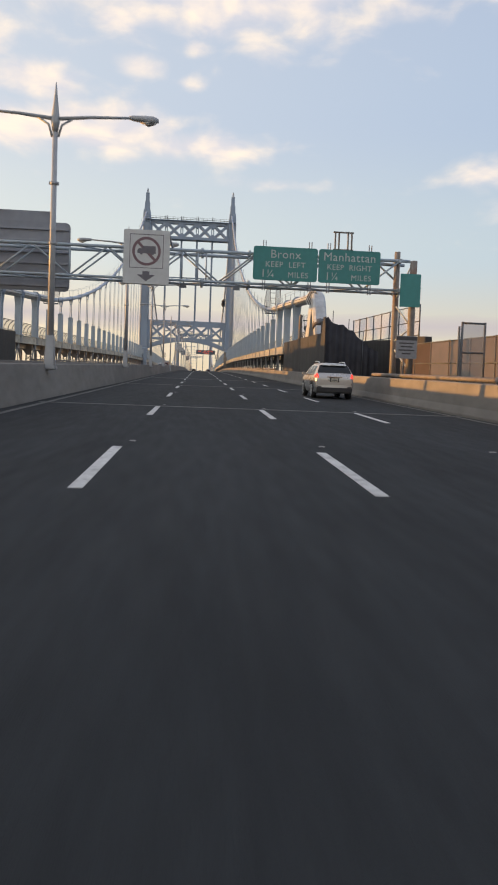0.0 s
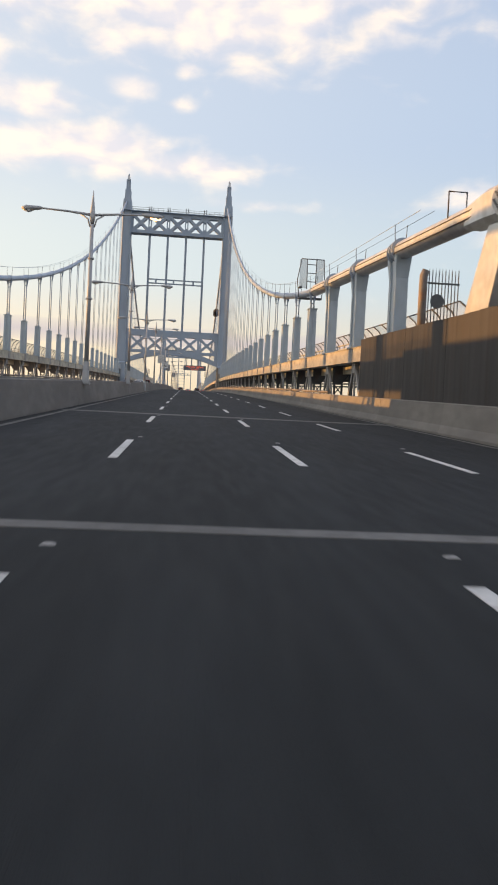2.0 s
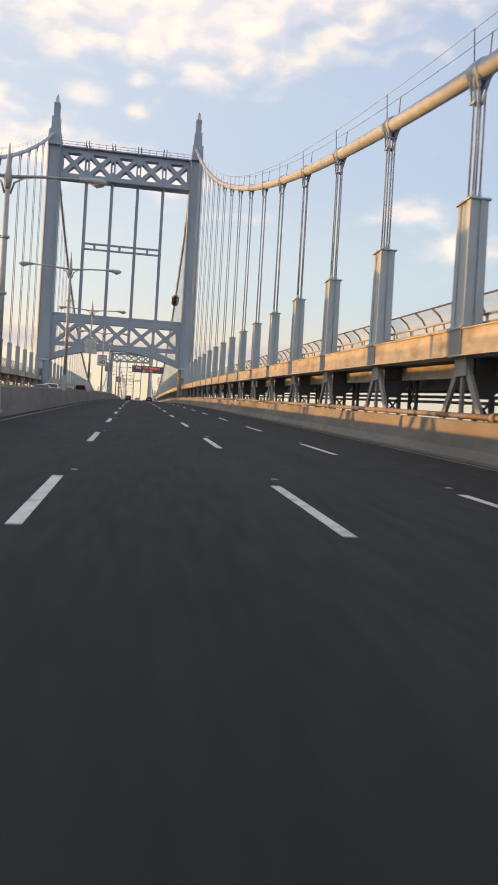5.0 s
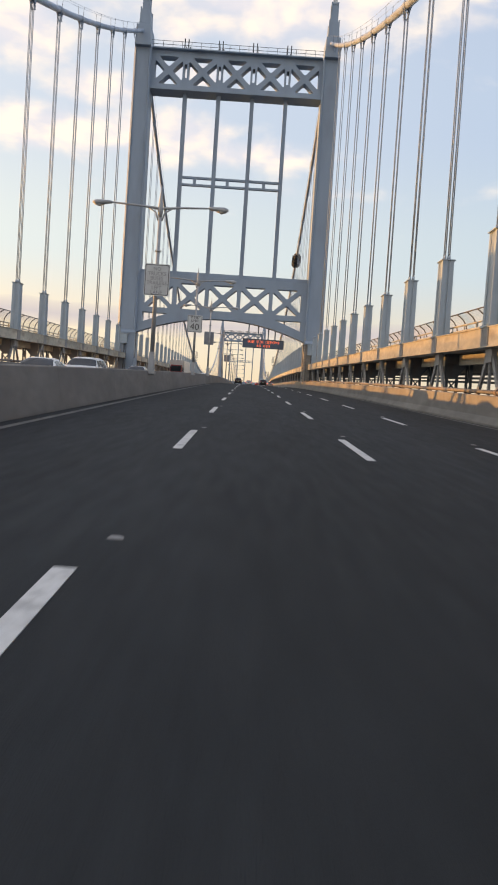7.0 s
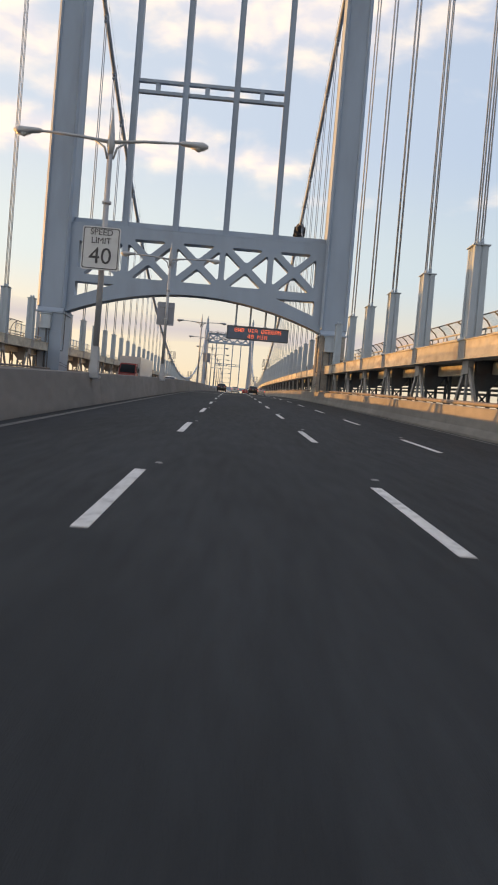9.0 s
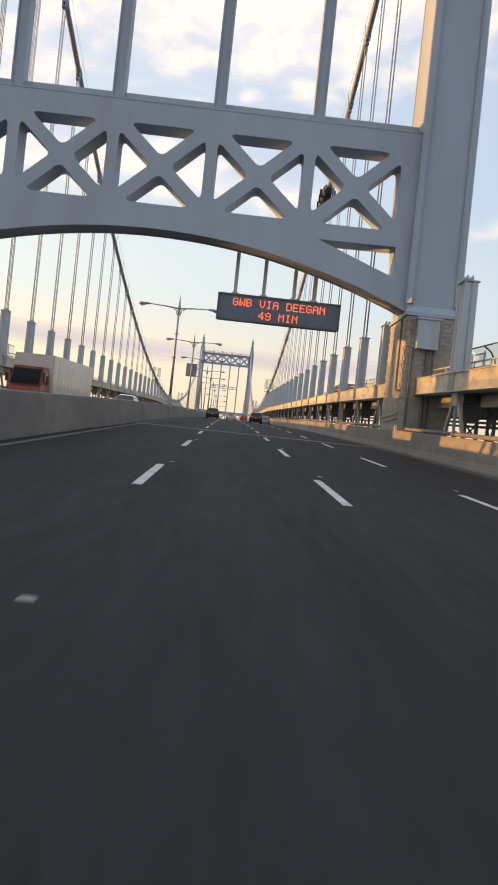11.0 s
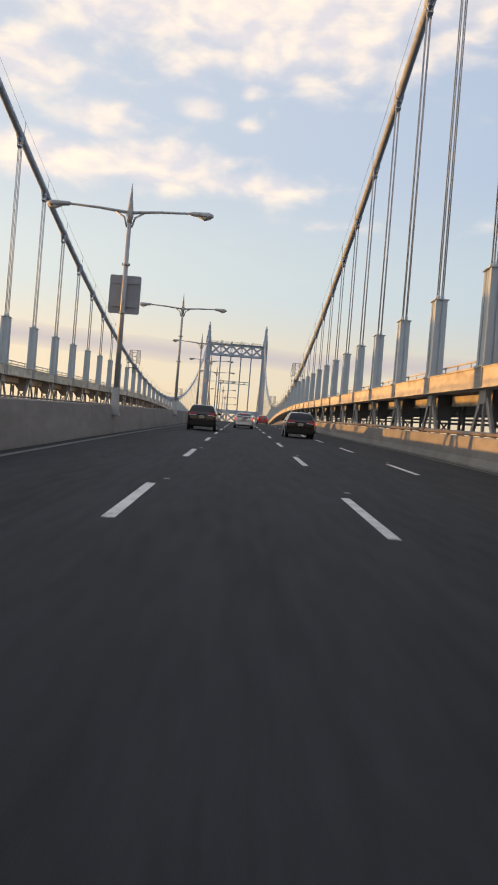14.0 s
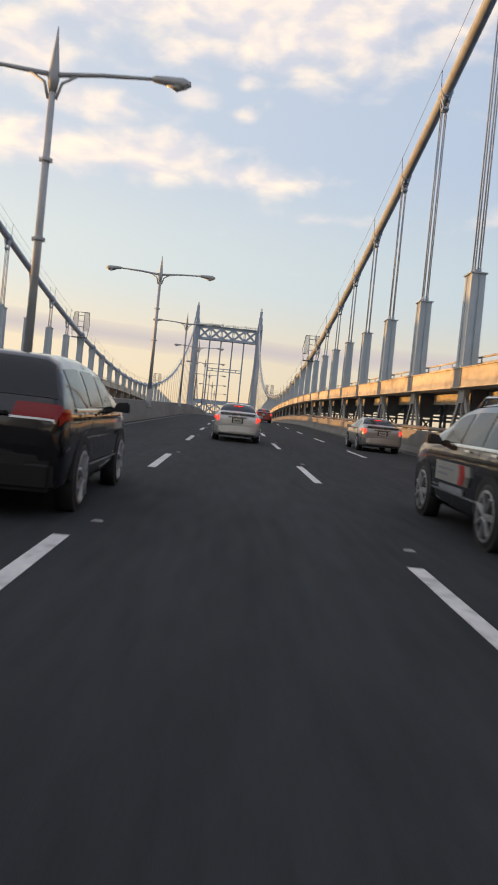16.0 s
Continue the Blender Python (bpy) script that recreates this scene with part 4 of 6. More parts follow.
# ---- lamps on the median ----
def lamp_post(lit):
    post = thing("street_lamp", "tall grey twin-arm street lamp on the concrete median", "street lamp", "lamps along the median")
    bm = bm_new()
    tube(bm, [(0, 0, 2.1), (0, 0, 9.2)], [0.115, 0.085], 12)
    part("pole", bm, LAMPPOST, post)
    bm = bm_new()
    box(bm, -0.22, 0.22, -0.25, 0.25, 1.14, 1.28)
    hexa(bm, [(-0.17, -0.18, 1.28), (0.17, -0.18, 1.28), (0.17, 0.18, 1.28), (-0.17, 0.18, 1.28)], [(-0.125, -0.13, 2.3), (0.125, -0.13, 2.3), (0.125, 0.13, 2.3), (-0.125, 0.13, 2.3)])
    bmesh.ops.bevel(bm, geom=bm.edges, offset=0.03, segments=2, affect="EDGES")
    part("base", bm, LAMPPOST, post)
    for z in (5.4, 7.4):
        bm = bm_new()
        tube(bm, [(0, 0, z - 0.05), (0, 0, z + 0.05)], 0.125, 10)
        for e in (-1, 1):
            box(bm, e * 0.135 - 0.03, e * 0.135 + 0.03, -0.03, 0.03, z - 0.05, z + 0.05)
        part("collar", bm, LAMPPOST, post)
    bm = bm_new()
    tube(bm, [(0, 0, 9.1), (0, 0, 9.45), (0, 0, 9.9), (0, 0, 10.35), (0, 0, 10.75)], [0.09, 0.15, 0.10, 0.05, 0.015], 10)
    part("finial", bm, LAMPPOST, post)
    for e in (-1, 1):
        bm = bm_new()
        tube(bm, [(e * 0.08, 0, 9.55), (e * 1.2, 0, 9.66), (e * 2.6, 0, 9.72)], [0.07, 0.055, 0.045], 8)
        tube(bm, [(e * 0.1, 0, 8.95), (e * 0.22, 0, 9.35), (e * 0.6, 0, 9.58)], 0.04, 8)
        arm = part("arm", bm, LAMPPOST, post)
        bm = bm_new()
        tube(bm, [(e * 2.45, 0, 9.72), (e * 2.55, 0, 9.72), (e * 2.9, 0, 9.70), (e * 3.25, 0, 9.67), (e * 3.45, 0, 9.68)], [0.05, 0.09, 0.12, 0.155, 0.06], 10)
        head = part("lamp_head", bm, LAMPPOST, post)
        bm = bm_new()
        tube(bm, [(e * 2.85, 0, 9.61), (e * 3.1, 0, 9.57), (e * 3.35, 0, 9.59)], [0.05, 0.11, 0.05], 10)
        part("lens", bm, LAMPGLOW if lit and e > 0 else LAMPLENS, post)
    return post


lamp_plain, lamp_lit = lamp_post(False), lamp_post(True)
lamp_ys = [23.9, 50.0, 104.0, 129.4, 154.6, 180.9, 210.0, 235.3, 287.3, 315.0, 343.0, 371.4, 399.5]
lamp_ys += [399.5 + 28.1 * i for i in range(1, 12) if abs(399.5 + 28.1 * i - FAR_Y) > 12]
lamp_lit.matrix_basis = pose(-5.12, 76.9, road(76.9) - 0.17)
tagged(lamp_lit, "tall grey twin-arm street lamp with one lamp glowing amber")
for i, y in enumerate(lamp_ys):
    if i == 0:
        lamp_plain.matrix_basis = pose(-5.12, y, road(y) - 0.17)
    else:
        copy_thing(lamp_plain, pose(-5.12, y, road(y) - (0.4 if y > 300 else 0.95 if 128 < y < 131 else 0.17)))


def plate_sign(name, label, x, y, z0, w, h, mat, back=False, border=True, r=0.08):
    sign = thing(name, label, "road sign", at=pose(x, y, z0))
    me = solid(rounded(-w / 2, w / 2, 0, h, r), [], 0.03, "panel", mat)
    part("panel", me, mat, sign)
    if border and not back:
        me = solid(rounded(-w / 2 + 0.04, w / 2 - 0.04, 0.04, h - 0.04, r * 0.8), [rounded(-w / 2 + 0.07, w / 2 - 0.07, 0.07, h - 0.07, r * 0.7)], 0.012, "border", INK)
        part("border", me, INK, sign).location = (0, -0.014, 0)
    bm = bm_new()
    for z in (h * 0.2, h * 0.8):
        box(bm, -w * 0.4, w * 0.4, (-0.07 if back else 0.015), (-0.015 if back else 0.07), z - 0.04, z + 0.04)
    part("bracket", bm, SIGNBACK, sign)
    return sign


s = plate_sign("lane_sign", "white sign with black words on a lamp post", -5.06, 180.62, road(180.6) + 4.95, 1.28, 1.60, WHITE)
for i, line in enumerate(("NO", "TRUCKS", "BUSES", "TRAILERS", "LEFT", "LANE")):
    words(line, 0.265, PALEINK, s, 0, -0.022, 1.34 - 0.235 * i, "lettering", 0.0, 0.92)
s = plate_sign("speed_limit_sign", "white speed limit sign with a black 40 on a lamp post", -5.16, 209.75, road(209.75) + 4.8, 1.34, 1.52, WHITE)
words("SPEED", 0.30, INK, s, 0, -0.022, 1.32, "lettering", 0.0)
words("LIMIT", 0.30, INK, s, 0, -0.022, 1.02, "lettering", 0.0)
words("40", 0.82, INK, s, 0, -0.022, 0.47, "lettering", 0.0)
for x, y, z, w in ((-5.20, 235.3, 4.85, 1.2), (-5.12, 315.0, 5.0, 1.3)):
    plate_sign("road_sign", "bare grey back of a road sign on a lamp post", x, y + 0.26, road(y) + z, w, 1.6, SIGNBACK, back=True)

# ---- sign gantry ----
GY = 33.85
gz = road(GY)
gantry = thing("sign_gantry", "grey steel truss gantry across the road on a tall round post", "gantry", at=pose(0, GY, gz))
XL, XR = -22.0, 9.5
for y in (0.0, 1.0):
    for z in (5.3, 6.72):
        bm = bm_new()
        tube(bm, [(XL, y, z), (XR + 0.5, y, z)], 0.062 if z < 6 else 0.08, 10)
        part("chord", bm, STEEL, gantry)
n = 18
for i in range(n):
    xa, xb = XL + (XR - XL) * i / n, XL + (XR - XL) * (i + 1) / n
    for y in (0.0, 1.0):
        bm = bm_new()
        za, zb = (5.3, 6.72) if i % 2 else (6.72, 5.3)
        tube(bm, [(xa, y, za), (xb, y, zb)], 0.045, 6)
        part("diagonal", bm, STEEL, gantry)
    for z in (5.3, 6.72):
        bm = bm_new()
        tube(bm, [(xa, 0, z), (xb, 1.0, z)] if i % 2 else [(xa, 1.0, z), (xb, 0, z)], 0.035, 6)
        part("brace", bm, STEEL, gantry)
    if i % 3 == 0:
        bm = bm_new()
        tube(bm, [(xa, 0, 5.3), (xa, 0, 6.72)], 0.045, 6)
        part("upright", bm, STEEL, gantry)
for x in (XR, XL):
    bm = bm_new()
    tube(bm, [(x, 0.5, -1.2), (x, 0.5, 7.25)], [0.165, 0.14], 14)
    part("post", bm, PIPE if x > 0 else STEEL, gantry)
    for z in (5.3, 6.72):
        bm = bm_new()
        box(bm, x - 0.09, x + 0.09, -0.1, 1.1, z - 0.09, z + 0.09)
        part("cross_arm", bm, STEEL, gantry)
    bm = bm_new()
    tube(bm, [(x - 0.1, 0.5, 5.9), (x - 1.3 * (1 if x > 0 else -1), 0.5, 6.9)], 0.05, 6)
    part("brace", bm, STEEL, gantry)
for za, zb in ((5.0, 6.5), (4.6, 3.6), (2.9, 3.4), (2.5, 1.5)):
    bm = bm_new()
    tube(bm, [(XR, 0.4, za), (9.95, -0.62, zb)], 0.04, 6)
    part("lattice_bar", bm, STEEL, gantry)
for x in (2.9, 5.1, 6.0, 8.0):
    bm = bm_new()
    for o in (-0.075, 0.045):
        box(bm, x + o, x + o + 0.035, -0.17, -0.09, 5.0, 7.36)
    beam(bm, (x, -0.1, 5.1), (x - 0.1, -0.95, 4.95), 0.08, 0.08)
    part("sign_bracket", bm, SIGNBACK, gantry)
bm = bm_new()
for x in (6.40, 7.02):
    for o in (-0.09, 0.09):
        box(bm, x + o - 0.035, x + o + 0.035, 0.0, 0.08, 6.9, 7.95)
for z in (7.12, 7.95):
    box(bm, 6.22, 7.2, 0.0, 0.08, z - 0.03, z + 0.03)
part("sign_frame", bm, PIPE, gantry)


bm = bm_new()
beam(bm, (-1.62, -0.55, 7.3), (-1.45, 0.0, 6.75), 0.07, 0.07)
beam(bm, (-3.6, -0.55, 7.3), (-3.45, 0.0, 6.75), 0.07, 0.07)
part("sign_strut", bm, SIGNBACK, gantry)
for x in (-0.05, 2.2):
    bm = bm_new()
    for y in (0.0, 1.0):
        for z in (5.3, 6.72):
            tube(bm, [(x - 0.06, y, z), (x + 0.06, y, z)], 0.15, 10)
    part("chord_flange", bm, STEEL, gantry)
for x in (-0.25, 0.15):
    bm = bm_new()
    tube(bm, [(x, 0, 5.3), (x, 0, 6.72)], 0.04, 6)
    part("upright", bm, STEEL, gantry)
for x in (-0.9, 1.6):
    bm = bm_new()
    tube(bm, [(x, 0.1, 5.28), (x, -0.35, 5.05)], 0.03, 6)
    hexa(bm, [(x - 0.16, -0.55, 4.86), (x + 0.16, -0.55, 4.86), (x + 0.12, -0.25, 4.92), (x - 0.12, -0.25, 4.92)], [(x - 0.14, -0.5, 5.08), (x + 0.14, -0.5, 5.08), (x + 0.1, -0.25, 5.12), (x - 0.1, -0.25, 5.12)])
    part("sign_light", bm, DARKSTEEL, gantry)


def guide_sign(x0, x1, z0, z1, lines, label):
    w, h = x1 - x0, z1 - z0
    sign = thing("guide_sign", label, "road sign", "green signs on the gantry", at=pose((x0 + x1) / 2, GY - 0.24, gz + z0))
    part("panel", solid(rounded(-w / 2, w / 2, 0, h, 0.12), [], 0.05, "panel", GREEN), GREEN, sign)
    me = solid(rounded(-w / 2 + 0.02, w / 2 - 0.02, 0.02, h - 0.02, 0.11), [rounded(-w / 2 + 0.045, w / 2 - 0.045, 0.045, h - 0.045, 0.1)], 0.012, "border", GREEN)
    part("border", me, LETTER, sign).location = (0, -0.03, 0)
    for text, size, z, x, mat in lines:
        words(text, size, mat, sign, x, -0.036, z, "lettering", 0.0, 1.0, 1.08)
    return sign


guide_sign(2.37, 5.44, 5.47, 7.05, (("Bronx", 0.55, 1.22, 0.0, LETTER), ("KEEP  LEFT", 0.375, 0.74, 0.0, LETTER), ("1¼", 0.52, 0.29, -0.82, LETTER), ("MILES", 0.375, 0.27, 0.62, LETTER)), "green guide sign with white lettering on the gantry")
guide_sign(5.5, 8.48, 5.47, 7.05, (("Manhattan", 0.56, 1.22, 0.0, LETTER), ("KEEP  RIGHT", 0.36, 0.74, 0.0, LETTER), ("1¼", 0.52, 0.29, -0.82, LETTER), ("MILES", 0.375, 0.27, 0.58, LETTER)), "green guide sign with white lettering beside the gantry post")

s = plate_sign("truck_ban_sign", "white no-trucks sign with a black arrow on the gantry", -2.63, GY - 0.75, gz + 4.93, 2.12, 2.48, WHITE, border=False)
sq = [(-0.78, 0.72), (0.78, 0.72), (0.78, 2.28), (-0.78, 2.28)]
part("border", solid(sq, [[(-0.75, 0.75), (-0.75, 2.25), (0.75, 2.25), (0.75, 0.75)]], 0.012, "border", FADEDINK), FADEDINK, s).location = (0, -0.016, 0)
ring = lambda r: [(r * math.cos(math.tau * i / 40), 1.5 + r * math.sin(math.tau * i / 40)) for i in range(40)]
part("ring", solid(ring(0.66), [ring(0.54)[::-1]], 0.012, "ring", RINGRED), RINGRED, s).location = (0, -0.016, 0)
bar = [(-0.43, 1.85), (-0.35, 1.95), (0.43, 1.15), (0.35, 1.05)]
part("slash", solid(bar, [], 0.012, "slash", RINGRED), RINGRED, s).location = (0, -0.018, 0)
truck = [(-0.42, 1.4), (-0.30, 1.4), (-0.28, 1.34), (-0.2, 1.34), (-0.18, 1.4), (0.2, 1.4), (0.22, 1.34), (0.32, 1.34), (0.34, 1.4), (0.42, 1.4), (0.42, 1.74), (-0.18, 1.74), (-0.18, 1.64), (-0.36, 1.62), (-0.42, 1.52)]
part("truck_symbol", solid(truck, [], 0.012, "truck_symbol", FADEDINK), FADEDINK, s).location = (0, -0.022, 0)
arrow = [(-0.42, 0.42), (0, 0.12), (0.42, 0.42), (0.16, 0.42), (0.16, 0.58), (-0.16, 0.58), (-0.16, 0.42)]
part("arrow", solid(arrow, [], 0.012, "arrow", FADEDINK), FADEDINK, s).location = (0, -0.018, 0)

bm = bm_new()
box(bm, -1.05, 1.05, 0.02, 0.34, 0.02, 2.46)
part("housing", bm, WHITE, s)

s = thing("road_sign", "large weathered back of an overhead sign for the opposing lanes", "road sign", at=pose(-10.3, GY + 1.75, gz))
part("panel", solid(rounded(-4.6, 3.75, 4.75, 8.1, 0.25), [], 0.06, "panel", SIGNBACK), SIGNBACK, s)
part("rear_panel", solid(rounded(-4.6, 2.95, 5.2, 8.65, 0.1), [], 0.06, "rear_panel", SIGNBACK), SIGNBACK, s).location = (0, 0.14, 0)
for z in (5.0, 5.55, 6.1, 6.65, 7.2, 7.75):
    bm = bm_new()
    box(bm, -4.5, 3.65, -0.14, -0.03, z - 0.05, z + 0.05)
    part("stiffener", bm, SIGNBACK, s)
s = thing("green_sign", "small plain green sign on a tall round post", "road sign", at=pose(9.84, 32.9, road(32.9)))
part("panel", solid(rounded(-0.52, 0.46, 4.45, 6.0, 0.05), [], 0.03, "panel", GREEN), GREEN, s)
bm = bm_new()
tube(bm, [(0.15, 0.25, 0.3), (0.15, 0.25, 6.65)], 0.17, 12)
part("post", bm, PIPE, s)
s = thing("notice_board", "small greyed notice board with a dark heading on a post", "road sign", at=pose(9.55, 32.2, road(32.2)))
part("panel", solid(rounded(-0.5, 0.5, 2.0, 3.05, 0.03), [], 0.03, "panel", PALEINK), PALEINK, s)
bm = bm_new()
box(bm, -0.48, 0.48, -0.03, -0.016, 2.85, 3.02)
part("heading", bm, INK, s)
for i, w in enumerate((0.7, 0.55, 0.75, 0.4)):
    bm = bm_new()
    box(bm, -w / 2, w / 2, -0.026, -0.016, 2.68 - 0.16 * i, 2.74 - 0.16 * i)
    part("text_bar", bm, INK, s)
bm = bm_new()
tube(bm, [(-0.1, 0.08, 0.5), (-0.1, 0.08, 3.0)], 0.05, 8)
part("post", bm, PIPE, s)

# ---- cable anchorages ----
def anchorage(s):
    x = AXIS + s * HALF
    name = "cable_housing"
    bend = thing(name, "bent galvanised steel housing where the cable turns down into its anchorage", "cable housing", "cable housings", at=pose(x, 0, 0))
    r = lambda y, h: road(y) + h
    # straight sleeve, knee, and falling leg
    spine = [(64.6, cable_z(64.6)), (62.6, cable_z(62.6) + 0.02), (61.2, cable_z(61.2) - 0.02), (60.5, cable_z(60.2) - 0.16), (59.8, cable_z(59.3) - 0.72), (59.3, cable_z(58.6) - 1.6), (58.75, r(57.9, 5.0))]
    bm = bm_new()
    w = 0.54
    rings = []
    for i, (y, z) in enumerate(spine):
        a = Vector(spine[max(i - 1, 0)])
        b = Vector(spine[min(i + 1, len(spine) - 1)])
        d = (b - a).normalized()
        n = Vector((d.y, -d.x)) * (0.42 if i == 0 else 0.55)
        ring = []
        for u, v in ((-1, -0.7), (-0.7, -1), (0.7, -1), (1, -0.7), (1, 0.7), (0.7, 1), (-0.7, 1), (-1, 0.7)):
            ring.append(bm.verts.new((u * w * (0.7 if i == 0 else 1), y + n.x * v, z + n.y * v)))
        rings.append(ring)
    for p, q in zip(rings, rings[1:]):
        for i in range(8):
            bm.faces.new((p[i], p[(i + 1) % 8], q[(i + 1) % 8], q[i]))
    bm.faces.new(rings[0])
    bm.faces.new(rings[-1])
    bend_knee = part("knee", bm, HOUSING, bend)
    bend_knee.location = (0, 0, -0.06)
    bm = bm_new()
    tube(bm, [(0, 58.85, r(57.9, 5.15)), (0, 58.55, r(57.9, 4.75))], 0.62, 16)
    part("collar", bm, DARKSTEEL, bend)
    bm = bm_new()
    low = [(-0.56, 57.2, r(57, 4.0)), (0.56, 57.2, r(57, 4.0)), (0.56, 58.25, r(57, 3.7)), (-0.56, 58.25, r(57, 3.7))]
    hexa(bm, low, [(-0.56, 57.75, r(57.5, 4.95)), (0.56, 57.75, r(57.5, 4.95)), (0.56, 58.8, r(57.5, 4.65)), (-0.56, 58.8, r(57.5, 4.65))])
    bmesh.ops.bevel(bm, geom=bm.edges, offset=0.12, segments=2, affect="EDGES")
    part("end_box", bm, HOUSING, bend)
    disc = part("louvre_frame", bm_new(), HOUSING, bend)
    bm = bm_new()
    tube(bm, [(0, -0.16, 0), (0, 0.10, 0)], 0.64, 24)
    bm.to_mesh(disc.data)
    bm.free()
    disc.matrix_basis = Matrix.Translation((-s * 0.36, 60.55, cable_z(60.9) - 0.22)) @ pose(0, 0, 0, 0, 0, -s * 42)
    for i in range(7):
        bm = bm_new()
        o = (i - 3) * 0.165
        h2 = math.sqrt(max(0.02, 0.58 ** 2 - o * o))
        beam(bm, (o * 0.866 - h2 * 0.5, -0.18, o * 0.5 + h2 * 0.866), (o * 0.866 + h2 * 0.5, -0.18, o * 0.5 - h2 * 0.866), 0.03, 0.07)
        part("louvre", bm, DARKSTEEL, disc)
    # support pier below the knee
    bm = bm_new()
    hexa(bm, [(-0.45, 63.4, r(64, 1.0)), (0.45, 63.4, r(64, 1.0)), (0.45, 66.0, r(66, 1.0)), (-0.45, 66.0, r(66, 1.0))],
         [(-0.45, 60.7, r(60.6, 6.7)), (0.45, 60.7, r(60.6, 6.7)), (0.45, 62.2, r(62.2, 6.8)), (-0.45, 62.2, r(62.2, 6.8))])
    part("pier", bm, HOUSING, bend)
    # dark hoarding along the road
    wall = thing("hoarding", "dark rust-stained hoarding of tall boards beside the barrier", "hoarding", "hoardings at the anchorages", "structure")
    face = x - s * 0.70
    n = 26
    rng = random.Random(7)
    for i in range(n):
        a, b = 51.8 + (78.0 - 51.8) * i / n, 51.8 + (78.0 - 51.8) * (i + 1) / n
        bm = bm_new()
        o = rng.uniform(-0.007, 0.007) * s
        run(bm, min(face + o, face + o + s * 0.06), max(face + o, face + o + s * 0.06), a + 0.003, b - 0.003, 0.7, (5.2, 4.95)[i] if i < 2 else 4.08 + rng.uniform(-0.012, 0.012))
        part("board", bm, SHROUD, wall)
    # dark netting draped over the scaffold at the end of the hoarding
    net = thing("debris_netting", "dark debris netting draped beside the hoarding in ragged folds", "netting", "netting at the anchorages")
    tops = ((0.0, 5.15), (0.2, 5.25), (0.5, 4.85), (0.95, 4.7), (1.4, 4.75), (1.8, 4.35), (2.1, 4.4), (2.6, 3.85), (3.0, 3.6), (3.4, 3.25), (4.2, 2.9))
    bm = bm_new()
    cols = []
    for i in range(61):
        u = 4.2 * i / 60
        (u0, h0), (u1, h1) = [p for p in zip(tops, tops[1:]) if p[0][0] <= u + 1e-6][-1]
        h = h0 + (h1 - h0) * (u - u0) / (u1 - u0) + rng.uniform(-0.03, 0.03)
        y = 52.25 + 0.9 * u / 4.2 + 0.07 * math.sin(i * 0.9) + 0.05 * math.sin(i * 0.37 + 1)
        z = road(52)
        cols.append([bm.verts.new(p) for p in ((face + s * (0.08 + u), y, z + 0.5), (face + s * (0.08 + u), y - 0.06 - 0.06 * math.sin(i * 0.7), z + h * 0.55),
                                               (face + s * (0.08 + u), y + 0.05, z + h), (face + s * (0.08 + u), y + 0.8, z + h - 0.1), (face + s * (0.08 + u), y + 0.9, z + 0.5))])
    for p, q in zip(cols, cols[1:]):
        for k in range(4):
            bm.faces.new((p[k], q[k], q[k + 1], p[k + 1])).smooth = k < 2
    part("draped_net", bm, NETTING, net)
    for u, h in ((0.7, 5.75), (1.9, 5.2), (3.0, 4.3)):
        bm = bm_new()
        tube(bm, [(face + s * u, 52.75, road(52) + 0.5), (face + s * u, 52.75, road(52) + h)], 0.03, 6)
        part("scaffold_pole", bm, DARKSTEEL, net)
    # spiked gate between the posts
    if s < 0:
        return
    gate = thing("spiked_gate", "dark iron gate with tall vertical bars on the anchorage", "gate", "gates at the anchorages", at=pose(x + s * 0.35, 69.6, road(69.6)))
    for i in range(10):
        bm = bm_new()
        u = -0.25 + i * 0.14
        tube(bm, [(s * u, 0, 3.4), (s * u, 0, 6.35 + 0.12 * (i % 2)), (s * u, 0, 6.62)], [0.022, 0.022, 0.004], 6)
        part("bar", bm, DARKSTEEL, gate)
    for z in (4.0, 6.0):
        bm = bm_new()
        box(bm, min(-s * 0.3, s * 1.06), max(-s * 0.3, s * 1.06), -0.025, 0.025, z - 0.035, z + 0.035)
        part("rail", bm, DARKSTEEL, gate)
    bm = bm_new()
    tube(bm, [(s * 0.12, -0.06, 5.25), (s * 0.12, -0.02, 5.25)], 0.30, 14)
    part("disc", bm, DARKSTEEL, gate)
    bm = bm_new()
    tube(bm, [(-s * 0.50, 0, 0.3), (-s * 0.50, 0, 5.9), (-s * 0.49, 0, 6.3), (-s * 0.40, 0, 6.5)], 0.17, 10)
    part("post", bm, PIPE, gate)
    for e in (-1, 1):
        bm = bm_new()
        tube(bm, [(e * 0.35, 66.4, cable_z(66.4) + 0.2), (e * 0.35, 66.4, cable_z(66.4) + 1.25), (-e * 0.35, 66.4, cable_z(66.4) + 1.25)], 0.03, 6)
        part("walk_frame", bm, DARKSTEEL, bend)


anchorage(1)
anchorage(-1)

# retaining wall and mesh fence behind the anchorage
wall = thing("wall_right", "dark stained concrete retaining wall topped by a mesh fence", "wall", kind="structure")
bm = bm_new()
pts = [(14.2, 44.5), (14.0, 50.0), (13.7, 62.0), (13.6, 80.0)]
for (xa, ya), (xb, yb) in zip(pts, pts[1:]):
    hexa(bm, [(xa, ya, road(ya) - 6), (xa + 0.4, ya, road(ya) - 6), (xb + 0.4, yb, road(yb) - 6), (xb, yb, road(yb) - 6)],
         [(xa, ya, road(ya) + 3.7), (xa + 0.4, ya, road(ya) + 3.7), (xb + 0.4, yb, road(yb) + 3.9), (xb, yb, road(yb) + 3.9)])
part("wall_body", bm, SHROUD, wall)
